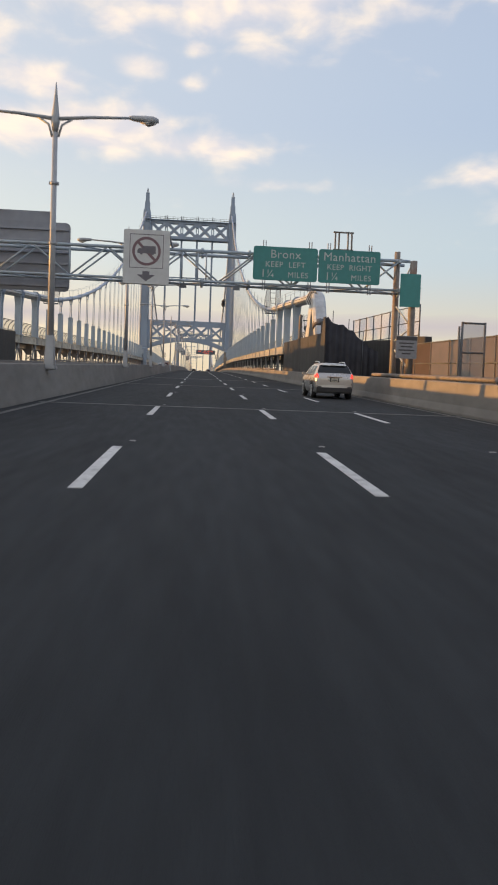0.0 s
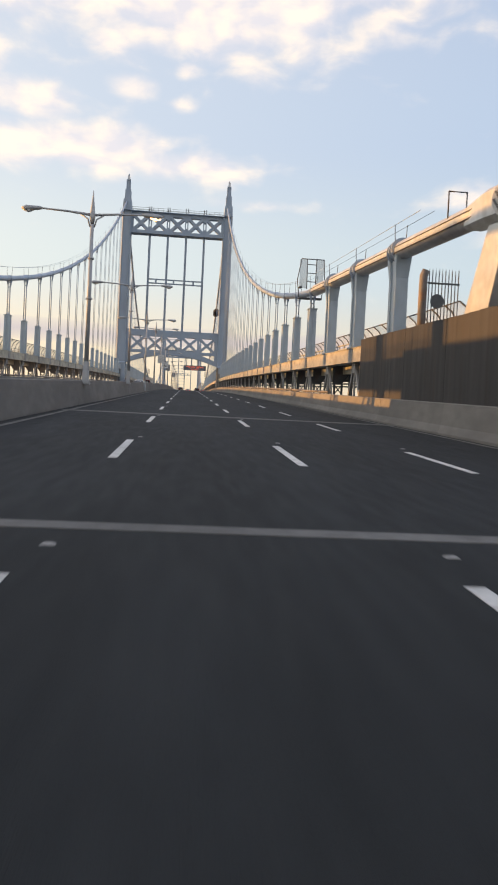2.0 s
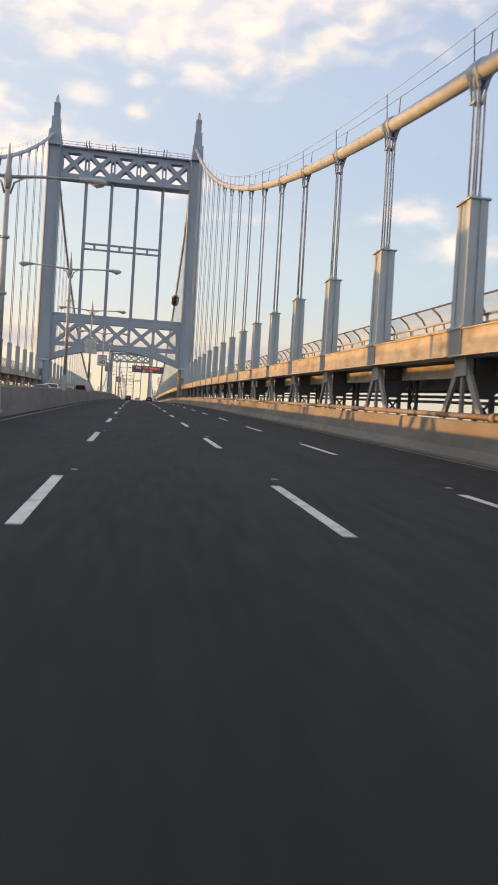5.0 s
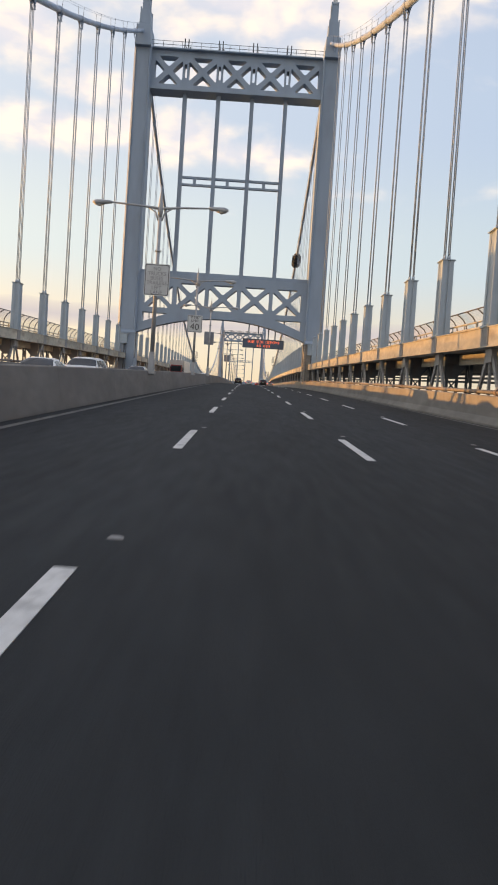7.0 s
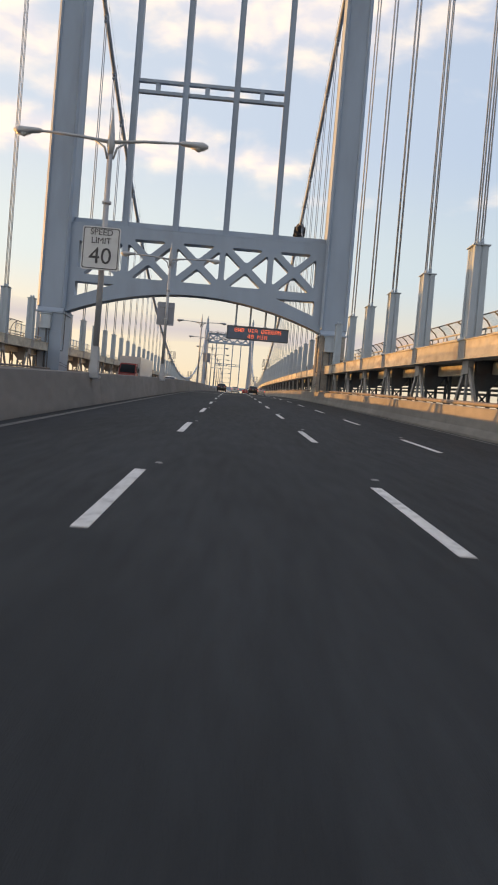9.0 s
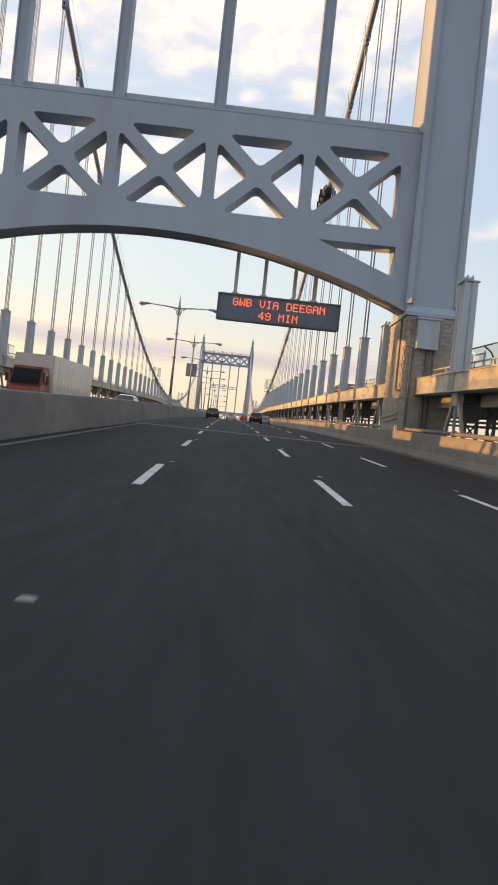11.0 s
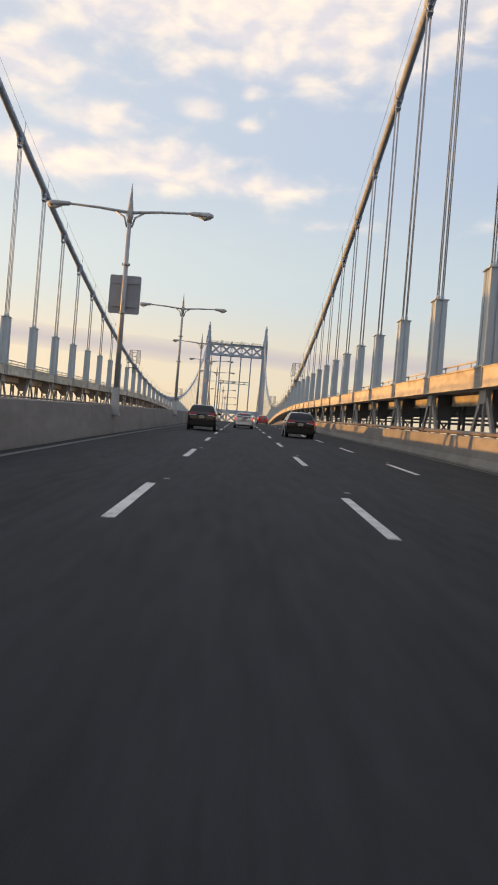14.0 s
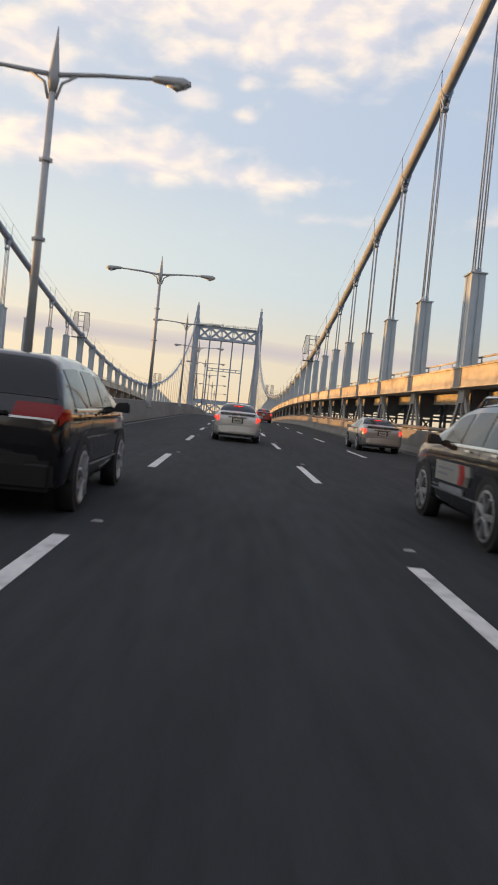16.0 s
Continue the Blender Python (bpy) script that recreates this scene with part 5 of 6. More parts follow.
for i in range(9):
    y = 46.0 + i * 2.3
    x = 14.2 - 0.03 * (y - 46)
    bm = bm_new()
    tube(bm, [(x, y, road(y) + 3.6), (x, y, road(y) + 5.85)], 0.05, 6)
    part("fence_post", bm, DARKSTEEL, wall)
    if i < 8:
        bm = bm_new()
        y2 = y + 2.3
        for h in (4.75, 5.8, 3.85):
            tube(bm, [(x, y, road(y) + h), (x - 0.07, y2, road(y2) + h)], 0.035, 6)
        part("fence_rail", bm, DARKSTEEL, wall)
        bm = bm_new()
        v = [bm.verts.new(p) for p in ((x, y, road(y) + 3.8), (x - 0.07, y2, road(y2) + 3.8), (x - 0.07, y2, road(y2) + 5.8), (x, y, road(y) + 5.8))]
        bm.faces.new(v)
        part("fence_mesh", bm, MESH, wall)

# tall link fence along the approach
fence = thing("link_fence", "tall rusty chain-link fence along the approach road", "fence", kind="structure")
for i in range(24):
    y = -24.0 + i * 2.9
    y2 = y + 2.9
    x = 12.2
    bm = bm_new()
    tube(bm, [(x, y, road(y) - 0.3), (x, y, road(y) + 3.05)], 0.045, 6)
    part("fence_post", bm, DARKSTEEL, fence)
    if i < 23:
        bm = bm_new()
        for h in (3.0, 1.9, 0.9):
            tube(bm, [(x, y, road(y) + h), (x, y2, road(y2) + h)], 0.035, 6)
        part("fence_rail", bm, DARKSTEEL, fence)
        bm = bm_new()
        bm.faces.new([bm.verts.new(p) for p in ((x, y, road(y) + 0.1), (x, y2, road(y2) + 0.1), (x, y2, road(y2) + 3.0), (x, y, road(y) + 3.0))])
        part("fence_mesh", bm, LINK, fence)
gate = thing("link_gate", "tall dark steel-framed gate panel standing in the fence", "gate", at=pose(10.6, 27.8, road(27.8)))
for x, top in ((0.0, 3.5), (0.95, 3.5), (-0.12, 3.3)):
    bm = bm_new()
    tube(bm, [(x, 0, -0.3), (x, 0, top)], 0.05, 8)
    part("gate_post", bm, DARKSTEEL, gate)
for z in (1.0, 2.25, 3.45):
    bm = bm_new()
    tube(bm, [(0, 0, z), (0.95, 0, z)], 0.04, 8)
    part("gate_rail", bm, DARKSTEEL, gate)
bm = bm_new()
box(bm, 0.0, 0.95, -0.005, 0.005, 1.0, 3.45)
part("gate_mesh", bm, MESH, gate)
bm = bm_new()
sweep(bm, [(9.1, -1.0), (16.5, -1.0), (16.5, -0.1), (9.1, -0.1)], steps(Y0, 78, 8))
tagged(part("pavement", bm, CONCRETE), "grey concrete shelf beside the approach road", "pavement", kind="structure")
cabin = thing("work_enclosure", "rust-brown panelled work enclosure on the footpath", "enclosure", at=pose(12.9, 305.4, road(310)))
for i in range(9):
    bm = bm_new()
    box(bm, -0.7, 0.7, i * 1.0, i * 1.0 + 0.96, 3.0, 5.45 + 0.08 * (i % 2))
    part("panel", bm, BRICK, cabin)
for i in range(10):
    bm = bm_new()
    tube(bm, [(-0.75, i * 1.0 - 0.02, 3.0), (-0.75, i * 1.0 - 0.02, 6.3 if i == 2 else 5.6)], 0.05, 6)
    part("pole", bm, DARKSTEEL, cabin)


# ---- vehicles ----
SECTION = ((0.86, 0.0), (0.97, 0.10), (1.0, 0.34), (1.0, 0.62), (0.985, 0.86), (0.965, 1.0))


class Shell:
    """A car body lofted through stations (y, top, half width, floor); belt is the height of the sills of its windows."""

    def __init__(self, stations, belt, roof, roof_half):
        self.rings = []
        for y, top, half, floor in stations:
            b = min(belt, top - 0.04)
            ring = [(half * u, y, floor + (b - floor) * v) for u, v in SECTION]
            f = max(0.0, min(1.0, (top - b) / (roof - belt)))
            edge = half * 0.965 + (roof_half - half * 0.965) * f
            for u, v in ((0.97, 0.45), (0.9, 0.86), (0.74, 0.975), (0.4, 1.0)):
                w = half * 0.965 + (edge - half * 0.965) * min(1, v * 1.05) if u > 0.95 else edge * (u / 0.9)
                ring.append((w, y, b + (top - b) * v))
            left = [(-a, c, d) for a, c, d in ring[::-1]]
            self.rings.append([Vector(p) for p in ring] + [Vector((0, y, top + 0.008))] + [Vector(p) for p in left])

    def at(self, u, v):
        m, k = len(self.rings), len(self.rings[0])
        i, j = max(0, min(int(u), m - 2)), max(0, min(int(v), k - 2))
        a, b = u - i, v - j

        def ring(w):
            r = self.rings[max(0, min(w, m - 1))]
            return r[j] * (1 - b) + r[j + 1] * b

        p0, p1, p2, p3 = ring(i - 1), ring(i), ring(i + 1), ring(i + 2)
        # tangents scaled by spacing, so that uneven stations do not overshoot
        h0, h1, h2 = max((p1 - p0).length, 1e-4), max((p2 - p1).length, 1e-4), max((p3 - p2).length, 1e-4)
        s0, s1, s2 = (p1 - p0) / h0, (p2 - p1) / h1, (p3 - p2) / h2
        m1 = (s0 * h1 + s1 * h0) / (h0 + h1) if i > 0 else s1
        m2 = (s1 * h2 + s2 * h1) / (h1 + h2) if i < m - 2 else s1
        c, d = a * a, a * a * a
        return p1 * (2 * d - 3 * c + 1) + m1 * h1 * (d - 2 * c + a) + p2 * (3 * c - 2 * d) + m2 * h1 * (d - c)

    def body(self):
        bm = bm_new()
        n = (len(self.rings) - 1) * 4
        rows = [[bm.verts.new(self.at(i / 4, float(k))) for k in range(len(self.rings[0]))] for i in range(n + 1)]
        for r, q in zip(rows, rows[1:]):
            for k in range(len(r) - 1):
                bm.faces.new((r[k], r[k + 1], q[k + 1], q[k])).smooth = True
            bm.faces.new((r[-1], r[0], q[0], q[-1]))
        bm.faces.new(rows[0])
        bm.faces.new(rows[-1])
        return bm

    def patch(self, corners, out=0.006, n=9):
        """A curved pane laid on the shell between four (u, v) corners."""
        bm = bm_new()
        mid = sum((self.at(*c) for c in corners), Vector()) / 4
        cen = Vector((0, mid.y, 0.75))
        grid = []
        for i in range(n + 1):
            row = []
            for j in range(n + 1):
                a, b = i / n, j / n
                u = (corners[0][0] * (1 - a) + corners[1][0] * a) * (1 - b) + (corners[3][0] * (1 - a) + corners[2][0] * a) * b
                v = (corners[0][1] * (1 - a) + corners[1][1] * a) * (1 - b) + (corners[3][1] * (1 - a) + corners[2][1] * a) * b
                e = 0.02
                p = self.at(u, v)
                du, dv = self.at(u + e, v) - self.at(u - e if u > e else u, v), self.at(u, v + e) - self.at(u, v - e)
                nrm = du.cross(dv)
                nrm = nrm.normalized() if nrm.length > 1e-9 else Vector((0, -1, 0))
                if nrm.dot(p - cen) < 0:
                    nrm = -nrm
                row.append(bm.verts.new(p + nrm * out))
            grid.append(row)
        for r, q in zip(grid, grid[1:]):
            for k in range(n):
                bm.faces.new((r[k], r[k + 1], q[k + 1], q[k])).smooth = True
        return bm


def wheel_parts(car, x, y, r, rim_mat, s):
    wheel = part("wheel", tyre_mesh(r), RUBBER, car)
    wheel.matrix_basis = pose(x, y, r, 0, 0, 0 if s > 0 else 180)
    part("rim", rim_mesh(r), rim_mat, wheel)
    return wheel


def tyre_mesh(r):
    key = f"tyre_{round(r * 100)}"
    if key in bpy.data.meshes:
        return bpy.data.meshes[key]
    bm = bm_new()
    prof = [(-0.11, r * 0.73), (-0.11, r * 0.9), (-0.09, r * 0.97), (-0.06, r), (0.06, r), (0.09, r * 0.97), (0.11, r * 0.9), (0.11, r * 0.73)]
    n = 28
    rings = [[bm.verts.new((x, q * math.cos(math.tau * k / n), q * math.sin(math.tau * k / n))) for x, q in prof] for k in range(n)]
    for k in range(n):
        a, b = rings[k], rings[(k + 1) % n]
        for i in range(len(prof) - 1):
            bm.faces.new((a[i], a[i + 1], b[i + 1], b[i])).smooth = True
    return mesh_of(bm, key, RUBBER)


def rim_mesh(r):
    key = f"rim_{round(r * 100)}"
    if key in bpy.data.meshes:
        return bpy.data.meshes[key]
    bm = bm_new()
    q = r * 0.79
    tube(bm, [(0.02, 0, 0), (0.03, 0, 0)], q * 0.98, 24)
    n = 24
    for k in range(n):
        a, b = math.tau * k / n, math.tau * (k + 1) / n
        hexa(bm, [(0.04, q * 0.88 * math.cos(a), q * 0.88 * math.sin(a)), (0.04, q * math.cos(a), q * math.sin(a)), (0.04, q * math.cos(b), q * math.sin(b)), (0.04, q * 0.88 * math.cos(b), q * 0.88 * math.sin(b))],
             [(0.115, q * 0.9 * math.cos(a), q * 0.9 * math.sin(a)), (0.112, q * math.cos(a), q * math.sin(a)), (0.112, q * math.cos(b), q * math.sin(b)), (0.115, q * 0.9 * math.cos(b), q * 0.9 * math.sin(b))])
    for k in range(7):
        a = math.tau * k / 7
        c, d = math.cos(a), math.sin(a)
        beam(bm, (0.095, 0.05 * c, 0.05 * d), (0.10, q * 0.9 * c, q * 0.9 * d), 0.07, 0.03) if abs(c) < 0.99 else beam(bm, (0.095, 0.05 * c, 0.05 * d), (0.10, q * 0.9 * c, q * 0.9 * d), 0.03, 0.07)
    tube(bm, [(0.08, 0, 0), (0.12, 0, 0)], q * 0.2, 12)
    me = mesh_of(bm, key, RIM)
    return me


def vehicle(name, label, category, kind, paint, at, lit=False, rails=False, chrome=False):
    car = thing(name, label, category, at=at)
    if kind == "sedan":
        L, half, roof, rh, belt, r = 4.5, 0.875, 1.43, 0.56, 0.93, 0.315
        st = [(0.0, 0.66, 0.70, 0.33), (0.03, 0.93, 0.78, 0.26), (0.10, 1.03, 0.83, 0.23), (0.45, 1.07, 0.87, 0.2), (0.85, 1.12, 0.875, 0.19), (1.15, 1.27, 0.875, 0.19), (1.55, 1.40, 0.875, 0.19),
              (2.05, 1.43, 0.875, 0.19), (2.55, 1.40, 0.875, 0.19), (3.0, 1.20, 0.875, 0.19), (3.4, 0.99, 0.87, 0.19), (3.9, 0.90, 0.85, 0.2), (4.3, 0.76, 0.8, 0.22), (4.46, 0.66, 0.7, 0.26), (4.5, 0.52, 0.62, 0.32)]
        rear, wind, side, axles = (4.15, 6.0), (8.1, 9.85), ((5.0, 6.55), (6.65, 8.6)), (0.95, 3.62)
    else:
        L, half, roof, rh, belt, r = 4.65, 0.92, 1.66, 0.66, 1.08, 0.365
        st = [(0.0, 0.72, 0.76, 0.40), (0.03, 1.03, 0.84, 0.33), (0.10, 1.13, 0.88, 0.29), (0.25, 1.38, 0.905, 0.26), (0.44, 1.585, 0.91, 0.25), (0.85, 1.645, 0.92, 0.24), (1.6, 1.665, 0.92, 0.24),
              (2.2, 1.65, 0.92, 0.24), (2.65, 1.58, 0.92, 0.24), (3.05, 1.36, 0.92, 0.24), (3.45, 1.16, 0.915, 0.24), (3.95, 1.06, 0.9, 0.25), (4.4, 0.93, 0.85, 0.28), (4.6, 0.78, 0.74, 0.32), (4.65, 0.6, 0.66, 0.38)]
        rear, wind, side, axles = (2.25, 3.95), (8.1, 9.85), ((4.3, 5.65), (5.72, 6.95), (7.02, 8.75)), (0.9, 3.62)
    sh = Shell(st, belt, roof, rh)
    part("body", sh.body(), paint, car)
    m = 10  # ring index of the centre line; 5 is the belt
    part("rear_window", sh.patch(((rear[0], 7.3), (rear[1], 7.2), (rear[1], 2 * m - 7.2), (rear[0], 2 * m - 7.3)), 0.006, 8), GLASS, car)
    part("windscreen", sh.patch(((wind[0], 7.2), (wind[1], 7.2), (wind[1], 2 * m - 7.2), (wind[0], 2 * m - 7.2)), 0.006, 8), GLASS, car)
    for a, b in side:
        tip = 0.45 if a == side[-1][0] else 0.06
        back = 0.5 if a == side[0][0] and kind == "sedan" else 0.1
        part("side_window", sh.patch(((a, 5.12), (b, 5.12), (b - tip, 6.72), (a + back, 6.72))), GLASS, car)
        part("side_window", sh.patch(((a, 14.88), (b, 14.88), (b - tip, 13.28), (a + back, 13.28))), GLASS, car)
        for v in (4.55, 15.45):
            u = (a + b) / 2 - 0.15
            part("door_handle", sh.patch(((u, v - 0.12), (u + 0.28, v - 0.12), (u + 0.28, v + 0.12), (u, v + 0.12)), 0.03, 2), CHROME if chrome else paint, car)
        for v0, v1 in ((1.0, 5.0), (15.0, 19.0)):
            part("door_seam", sh.patch(((a - 0.02, v0), (a + 0.02, v0), (a + 0.02, v1), (a - 0.02, v1)), 0.003, 3), TRIM, car)
    for v0, v1 in ((4.86, 5.06), (15.14, 14.94)):
        part("sill_trim", sh.patch(((side[0][0], v0), (side[-1][1], v0), (side[-1][1], v1), (side[0][0], v1)), 0.012, 8), CHROME if chrome else TRIM, car)
    for s in (-1, 1):
        for y in axles:
            wheel_parts(car, s * (half - 0.092), y, r, RIM, s)
            bm = bm_new()
            arc = [math.pi * k / 14 for k in range(15)]
            for p, q in zip(arc, arc[1:]):
                a, b = r + 0.02, r + 0.085
                x0, x1 = s * (half - 0.2), s * (half + 0.008)
                quad = lambda t, x: [(x, y + a * math.cos(t), r + a * math.sin(t)), (x, y + b * math.cos(t), r + b * math.sin(t))]
                p0, p1, q0, q1 = quad(p, x0), quad(p, x1), quad(q, x0), quad(q, x1)
                hexa(bm, [p0[0], p1[0], q1[0], q0[0]], [p0[1], p1[1], q1[1], q0[1]])
            part("wheel_arch", bm, TRIM if kind != "sedan" and paint is not BLACKCAR else RUBBER, car)
            # solid black disc painting the shade of a hollow behind the wheel
            bm = bm_new()
            tube(bm, [(s * (half - 0.19), y, r), (s * (half + 0.004), y, r)], r + 0.03, 24)
            part("wheel_well", bm, RUBBER, car)
        if chrome:
            v = 1.75 if s > 0 else 18.25
            part("door_strip", sh.patch(((5.05, v - 0.07), (9.3, v - 0.07), (9.3, v + 0.07), (5.05, v + 0.07)), 0.014, 6), RIM, car)
        # mirror
        bm = bm_new()
        yy = st[9][0] - 0.05
        x0 = s * (half - 0.06)
        hexa(bm, [(x0, yy, belt - 0.02), (s * (half + 0.19), yy - 0.05, belt - 0.03), (s * (half + 0.19), yy + 0.07, belt - 0.03), (x0, yy + 0.1, belt - 0.02)],
             [(x0 + s * 0.06, yy, belt + 0.1), (s * (half + 0.17), yy - 0.05, belt + 0.12), (s * (half + 0.17), yy + 0.06, belt + 0.11), (x0 + s * 0.06, yy + 0.08, belt + 0.1)])
        bmesh.ops.bevel(bm, geom=bm.edges, offset=0.02, segments=2, affect="EDGES")
        part("mirror", bm, TRIM if paint is BLACKCAR else paint, car)
        # tail lamp: a lens on the back and a wrap round the corner
        if kind == "sedan":
            u0, u1, inner, wrap = 0.45, 1.3, 7.3, 2.7
        else:
            u0, u1, inner, wrap = (0.86, 1.95, 8.9, 3.1) if paint is BLACKCAR else (0.8, 2.1, 7.4, 3.4)
        flip = lambda v: v if s > 0 else 2 * m - v
        quad = lambda a, b, v0, v1: ((a, flip(v0)), (b, flip(v0)), (b, flip(v1)), (a, flip(v1)))
        if paint is BLACKCAR:
            part("lamp_surround", sh.patch(quad(u0 - 0.07, u0 + 0.01, 5.0, inner + 0.05), 0.016, 10), CHROME, car)
        lens = part("tail_light", sh.patch(quad(u0, u1, 5.0, inner), 0.018, 10), TAILON if lit else TAIL, car)
        part("side_lens", sh.patch(quad(u1 - 0.75, wrap, 4.05, 5.02), 0.014, 6), TAILON if lit else TAIL, lens)
        if paint is not BLACKCAR:
            part("reverse_lens", sh.patch(quad(u0 + 0.02, u0 + 0.3, 5.6, inner - 0.4), 0.024, 6), CLEAR, lens)
        # head lamp
        bm = bm_new()
        zf = 0.68 if kind == "sedan" else 0.84
        hexa(bm, [(s * 0.48, L - 0.16, zf - 0.1), (s * (half - 0.12), L - 0.33, zf - 0.08), (s * (half - 0.12), L - 0.5, zf - 0.08), (s * 0.48, L - 0.4, zf - 0.1)], [(s * 0.5, L - 0.2, zf + 0.05), (s * (half - 0.08), L - 0.38, zf + 0.09), (s * (half - 0.1), L - 0.6, zf + 0.09), (s * 0.5, L - 0.45, zf + 0.05)])
        part("head_light", bm, CLEAR, car)
        if rails:
            bm = bm_new()
            tube(bm, [(s * (rh - 0.06), 0.75, 1.60), (s * (rh - 0.06), 0.95, 1.70), (s * (rh - 0.06), 2.2, 1.71), (s * (rh - 0.06), 2.45, 1.58)], 0.025, 8)
            part("roof_rail", bm, CHROME, car)
    # back: bumper, plate, lip, spoiler
    bm = bm_new()
    zb = 0.36 if kind == "sedan" else 0.42
    pts = [(-half + 0.05, 0.18), (-half + 0.12, 0.02), (-half * 0.6, -0.045), (0, -0.06), (half * 0.6, -0.045), (half - 0.12, 0.02), (half - 0.05, 0.18)]
    for (xa, ya), (xb, yb) in zip(pts, pts[1:]):
        hexa(bm, [(xa, ya, zb), (xb, yb, zb), (xb, yb + 0.2, zb), (xa, ya + 0.2, zb)], [(xa, ya + 0.02, zb + 0.24), (xb, yb + 0.02, zb + 0.24), (xb, yb + 0.2, zb + 0.24), (xa, ya + 0.2, zb + 0.24)])
    bmesh.ops.remove_doubles(bm, verts=bm.verts, dist=0.001)
    bmesh.ops.bevel(bm, geom=bm.edges, offset=0.03, segments=2, affect="EDGES")
    part("rear_bumper", bm, DARKTRIM if paint is BLACKCAR else paint, car)
    bm = bm_new()
    if kind == "sedan":
        box(bm, -half + 0.16, half - 0.16, -0.035, 0.12, zb - 0.13, zb - 0.004)
    else:
        box(bm, -half + 0.10, half - 0.10, -0.07, 0.2, zb - 0.14, zb + 0.16)
    bmesh.ops.bevel(bm, geom=bm.edges, offset=0.05, segments=3, affect="EDGES")
    part("lower_valance", bm, DARKTRIM if paint is BLACKCAR else TRIM, car)
    zp = 0.80 if kind == "sedan" else 0.88
    bm = bm_new()
    box(bm, -0.21, 0.21, -0.012, 0.04, zp - 0.095, zp + 0.095)
    part("plate_recess", bm, TRIM, car)
    bm = bm_new()
    box(bm, -0.155, 0.155, -0.022, -0.012, zp - 0.08, zp + 0.08)
    plate = part("number_plate", bm, PLATE, car)
    bm = bm_new()
    box(bm, -0.11, 0.11, -0.026, -0.022, zp - 0.025, zp + 0.012)
    part("plate_bar", bm, INK, plate)
    bm = bm_new()
    box(bm, -0.34, 0.34, -0.03, 0.03, zp + 0.12, zp + 0.15)
    part("plate_garnish", bm, DARKTRIM if paint is BLACKCAR else CHROME, car)
    if kind == "sedan":
        bm = bm_new()
        hexa(bm, [(-0.66, 0.02, 1.03), (0.66, 0.02, 1.03), (0.62, 0.2, 1.05), (-0.62, 0.2, 1.05)], [(-0.64, 0.0, 1.075), (0.64, 0.0, 1.075), (0.6, 0.2, 1.075), (-0.6, 0.2, 1.075)])
        part("boot_lip", bm, paint, car)
        bm = bm_new()
        box(bm, -0.16, 0.16, 1.22, 1.3, 1.325, 1.345)
        part("brake_light", bm, TAILON if lit else TAIL, car)
    elif paint is not BLACKCAR:
        bm = bm_new()
        hexa(bm, [(-0.56, 0.27, 1.535), (0.56, 0.27, 1.535), (0.58, 0.62, 1.57), (-0.58, 0.62, 1.57)], [(-0.55, 0.275, 1.565), (0.55, 0.275, 1.565), (0.56, 0.62, 1.612), (-0.56, 0.62, 1.612)])
        bmesh.ops.bevel(bm, geom=bm.edges, offset=0.012, segments=2, affect="EDGES")
        part("spoiler", bm, paint, car)
    bm = bm_new()
    box(bm, -half + 0.25, half - 0.25, L - 0.06, L + 0.01, 0.35, 0.5)
    part("grille", bm, TRIM, car)
    return car


def on_road(x, y, turn=0.0):
    grade = math.degrees(math.atan((road(y + 2) - road(y - 2)) / 4))
    return pose(x, y, road(y), grade, 0, 0) @ pose(0, 0, 0, 0, 0, turn)


vehicle("sedan", "silver compact sedan with red tail lights on the road", "car", "sedan", SILVER, on_road(0.42, 351.6), lit=True)
vehicle("suv", "pale silver SUV with roof rails and red tail lights", "car", "suv", PEARL, on_road(6.2, 32.0), lit=True, rails=True)
vehicle("sedan", "pale gold sedan with brake lights lit by the barrier", "car", "sedan", WARMSILVER, on_road(6.5, 354.8), lit=True)
taxi = vehicle("suv", "black SUV with an advert panel on its doors", "car", "suv", BLACKCAR, on_road(3.95, 331.15), rails=True, chrome=True)
bm = bm_new()
for i, (y0, y1, mat) in enumerate(((1.95, 2.95, WHITE),)):
    box(bm, -0.945, -0.93, y0, y1, 0.60, 0.85)
part("advert_panel", bm, ADGREY, taxi, "white advert panel on the doors")
def chevrons(name, mat, ys, label=""):
    """Slanted stripes that point towards the back of the car, on its left doors."""
    bm = bm_new()
    for y0, y1 in ys:
        for za, zb in ((0.60, 0.725), (0.85, 0.725)):
            q = [(y0, za), (y1, za), (y1 - 0.07, zb), (y0 - 0.07, zb)]
            hexa(bm, [(-0.946, y, z) for y, z in q], [(-0.93, y, z) for y, z in q])
    part(name, bm, mat, taxi, label)


chevrons("advert_stripe", ADRED, ((1.84, 1.97), (1.78, 1.82)), "red stripes beside the advert")
chevrons("advert_line", ADGREY, ((1.72, 1.75), (1.66, 1.68), (1.60, 1.62)))
for i, (y0, y1) in enumerate(((2.15, 2.85), (2.4, 2.85))):
    bm = bm_new()
    box(bm, -0.95, -0.944, y0, y1, 0.75 - i * 0.07, 0.78 - i * 0.07)
    part("advert_text_bar", bm, SIGNBACK, taxi)
bm = bm_new()
box(bm, -0.943, -0.93, 1.75, 2.75, 0.49, 0.56)
part("advert_text_bar", bm, SIGNBACK, taxi)
vehicle("suv", "black SUV with wide red tail lights beside the median", "car", "suv", BLACKCAR, on_road(-2.33, 331.2), rails=False, chrome=True)
vehicle("sedan", "small dark red car far ahead on the bridge", "car", "sedan", REDCAR, on_road(3.6, 402.0), lit=True)
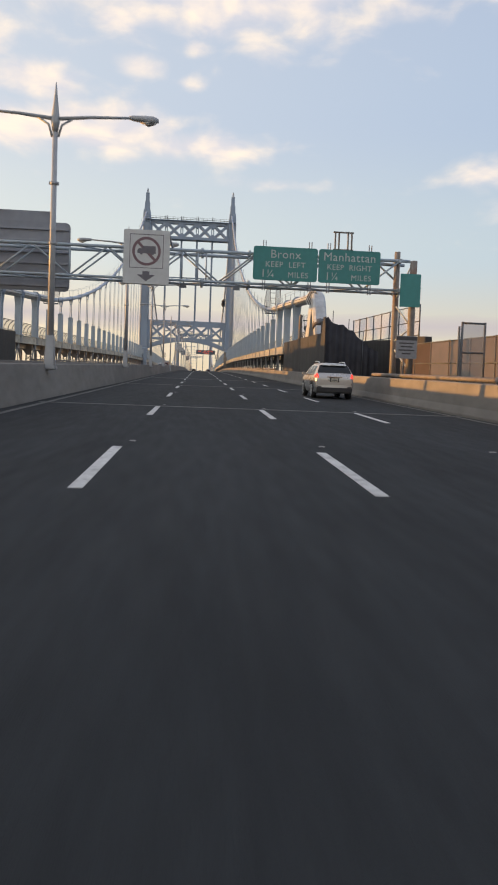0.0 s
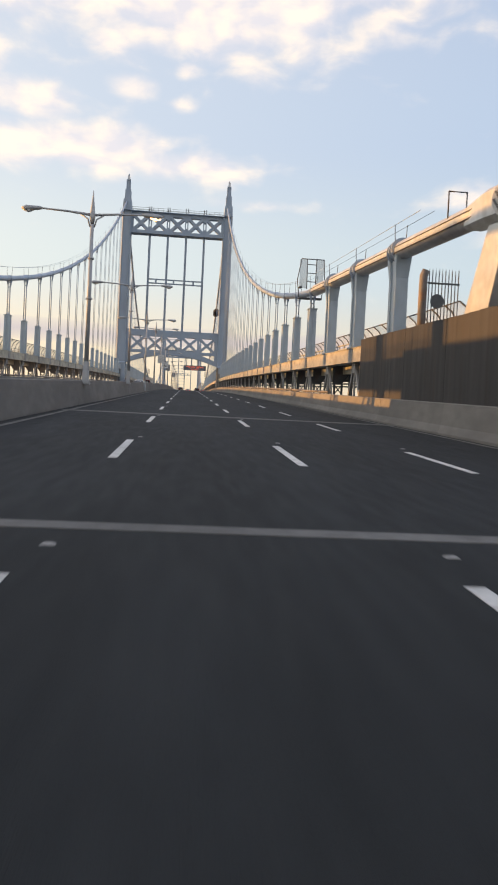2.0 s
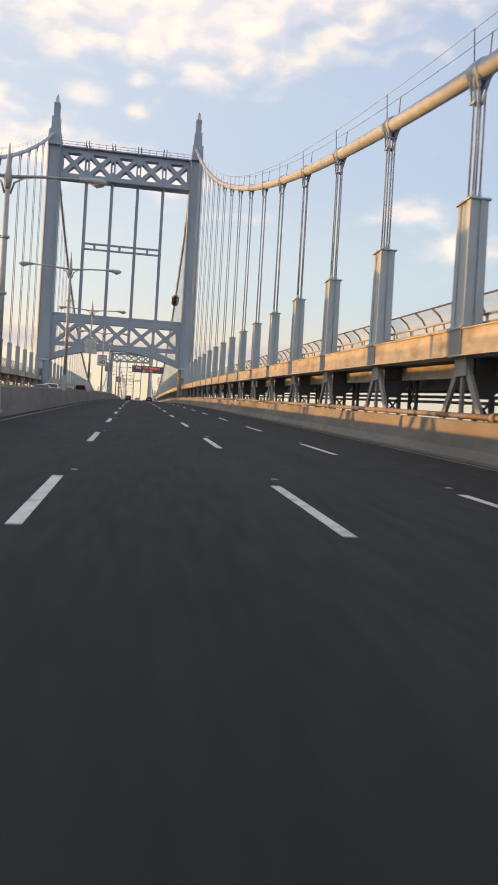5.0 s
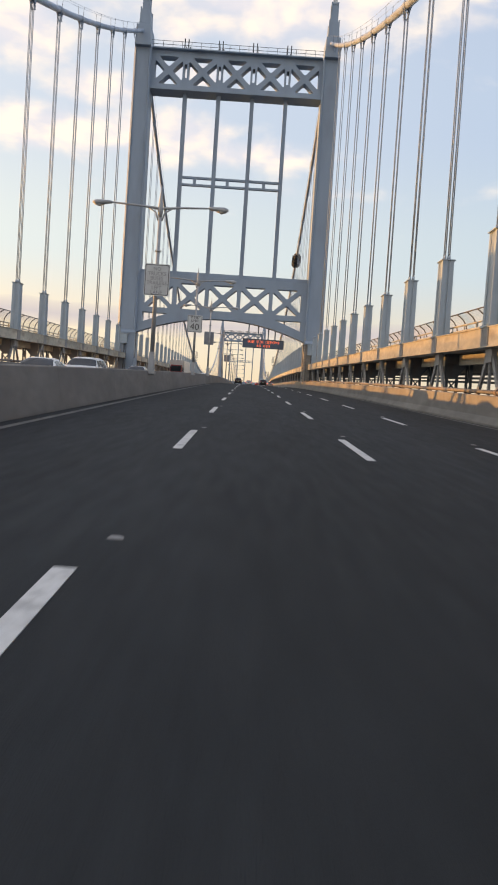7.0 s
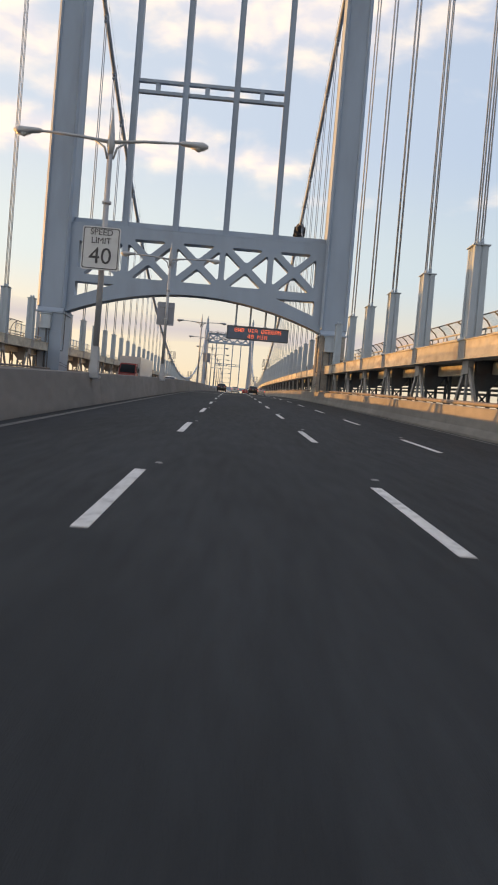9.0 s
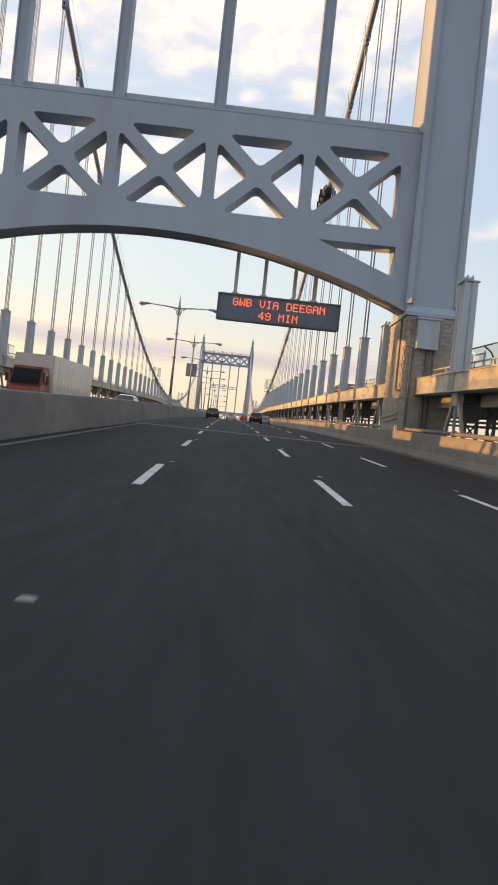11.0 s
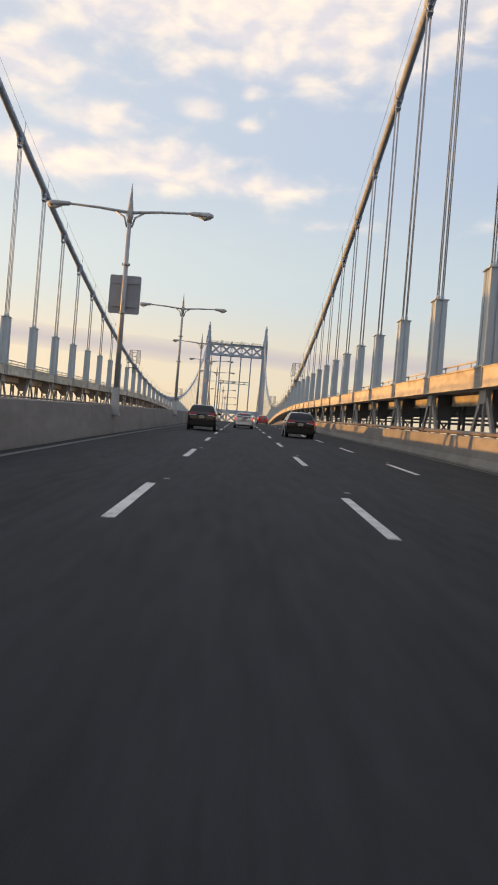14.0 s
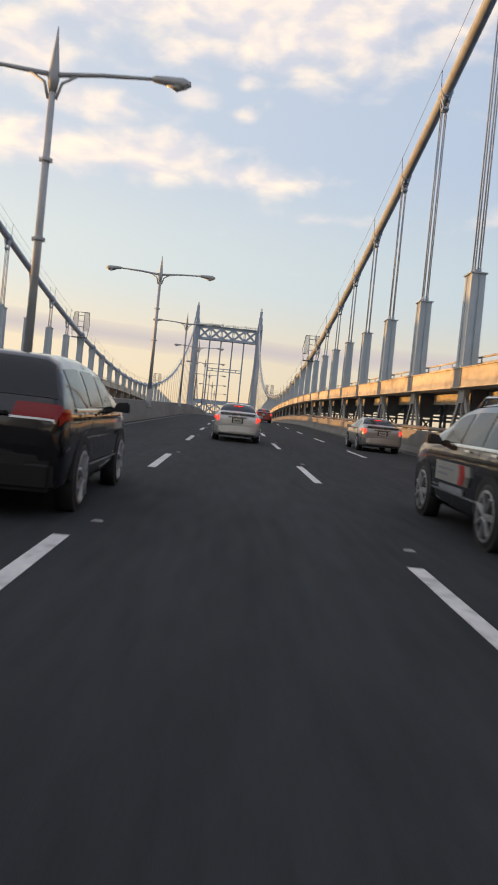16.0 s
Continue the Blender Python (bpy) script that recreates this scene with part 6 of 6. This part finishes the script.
vehicle("sedan", "white car in the opposing lanes behind the median barrier", "car", "sedan", WHITECAR, on_road(-8.9, 176.6, 180))
vehicle("suv", "white SUV in the opposing lanes behind the median barrier", "car", "suv", WHITECAR, on_road(-9.2, 186.5, 180))
vehicle("suv", "white SUV ahead of a truck in the opposing lanes", "car", "suv", WHITECAR, on_road(-9.1, 292.0, 180))
vehicle("sedan", "silver car in the opposing lanes behind the median barrier", "car", "sedan", SILVER, on_road(-9.0, 205.0, 180))


def box_truck(label, x, y, length, height, cab_mat, box_mat):
    t = thing("box_truck", label, "truck", at=on_road(x, y, 180))
    w = 1.22
    bm = bm_new()
    box(bm, -w, w, 0.0, length - 2.2, 0.95, height)
    bmesh.ops.bevel(bm, geom=bm.edges, offset=0.03, segments=2, affect="EDGES")
    cargo = part("cargo_box", bm, box_mat, t)
    for i in range(int(length) - 2):
        for s in (-1, 1):
            bm = bm_new()
            box(bm, s * w - 0.015, s * w + 0.015, 0.5 + i, 0.54 + i, 1.0, height - 0.05)
            part("side_rib", bm, box_mat, cargo)
    bm = bm_new()
    a = length - 2.1
    ch = min(height - 0.6, 2.6)
    low = [(-1.05, a, 0.55), (1.05, a, 0.55), (1.02, length, 0.5), (-1.02, length, 0.5)]
    hexa(bm, low, [(-1.05, a, 1.5), (1.05, a, 1.5), (1.0, length - 0.1, 1.35), (-1.0, length - 0.1, 1.35)])
    hexa(bm, [(-1.03, a, 1.5), (1.03, a, 1.5), (0.99, length - 0.25, 1.38), (-0.99, length - 0.25, 1.38)], [(-0.95, a + 0.05, ch), (0.95, a + 0.05, ch), (0.9, length - 0.95, ch - 0.03), (-0.9, length - 0.95, ch - 0.03)])
    bmesh.ops.bevel(bm, geom=bm.edges, offset=0.05, segments=2, affect="EDGES")
    cab = part("cab", bm, cab_mat, t)
    bm = bm_new()
    hexa(bm, [(-0.86, length - 0.28, 1.5), (0.86, length - 0.28, 1.5), (0.86, length - 0.33, 1.48), (-0.86, length - 0.33, 1.48)], [(-0.8, length - 0.80, ch - 0.18), (0.8, length - 0.80, ch - 0.18), (0.8, length - 0.86, ch - 0.2), (-0.8, length - 0.86, ch - 0.2)])
    part("windscreen", bm, GLASS, cab)
    for s in (-1, 1):
        bm = bm_new()
        box(bm, s * 1.02 - 0.02, s * 1.02 + 0.02, a + 0.45, length - 0.85, 1.55, ch - 0.35)
        part("side_window", bm, GLASS, cab)
        bm = bm_new()
        box(bm, s * 1.2 - 0.07, s * 1.2 + 0.07, length - 0.75, length - 0.65, 1.55, 2.05)
        part("mirror", bm, TRIM, cab)
        for y in (1.6, length - 0.95):
            wheel_parts(t, s * 0.95, y, 0.48, RIM, s)
    bm = bm_new()
    box(bm, -0.45, 0.45, 0.3, length - 0.2, 0.55, 0.95)
    part("chassis", bm, TRIM, t)
    return t


box_truck("box truck with a dull red cab in the opposing lanes", -12.2, 283.0, 15.0, 3.4, REDCAB, WHITECAR)
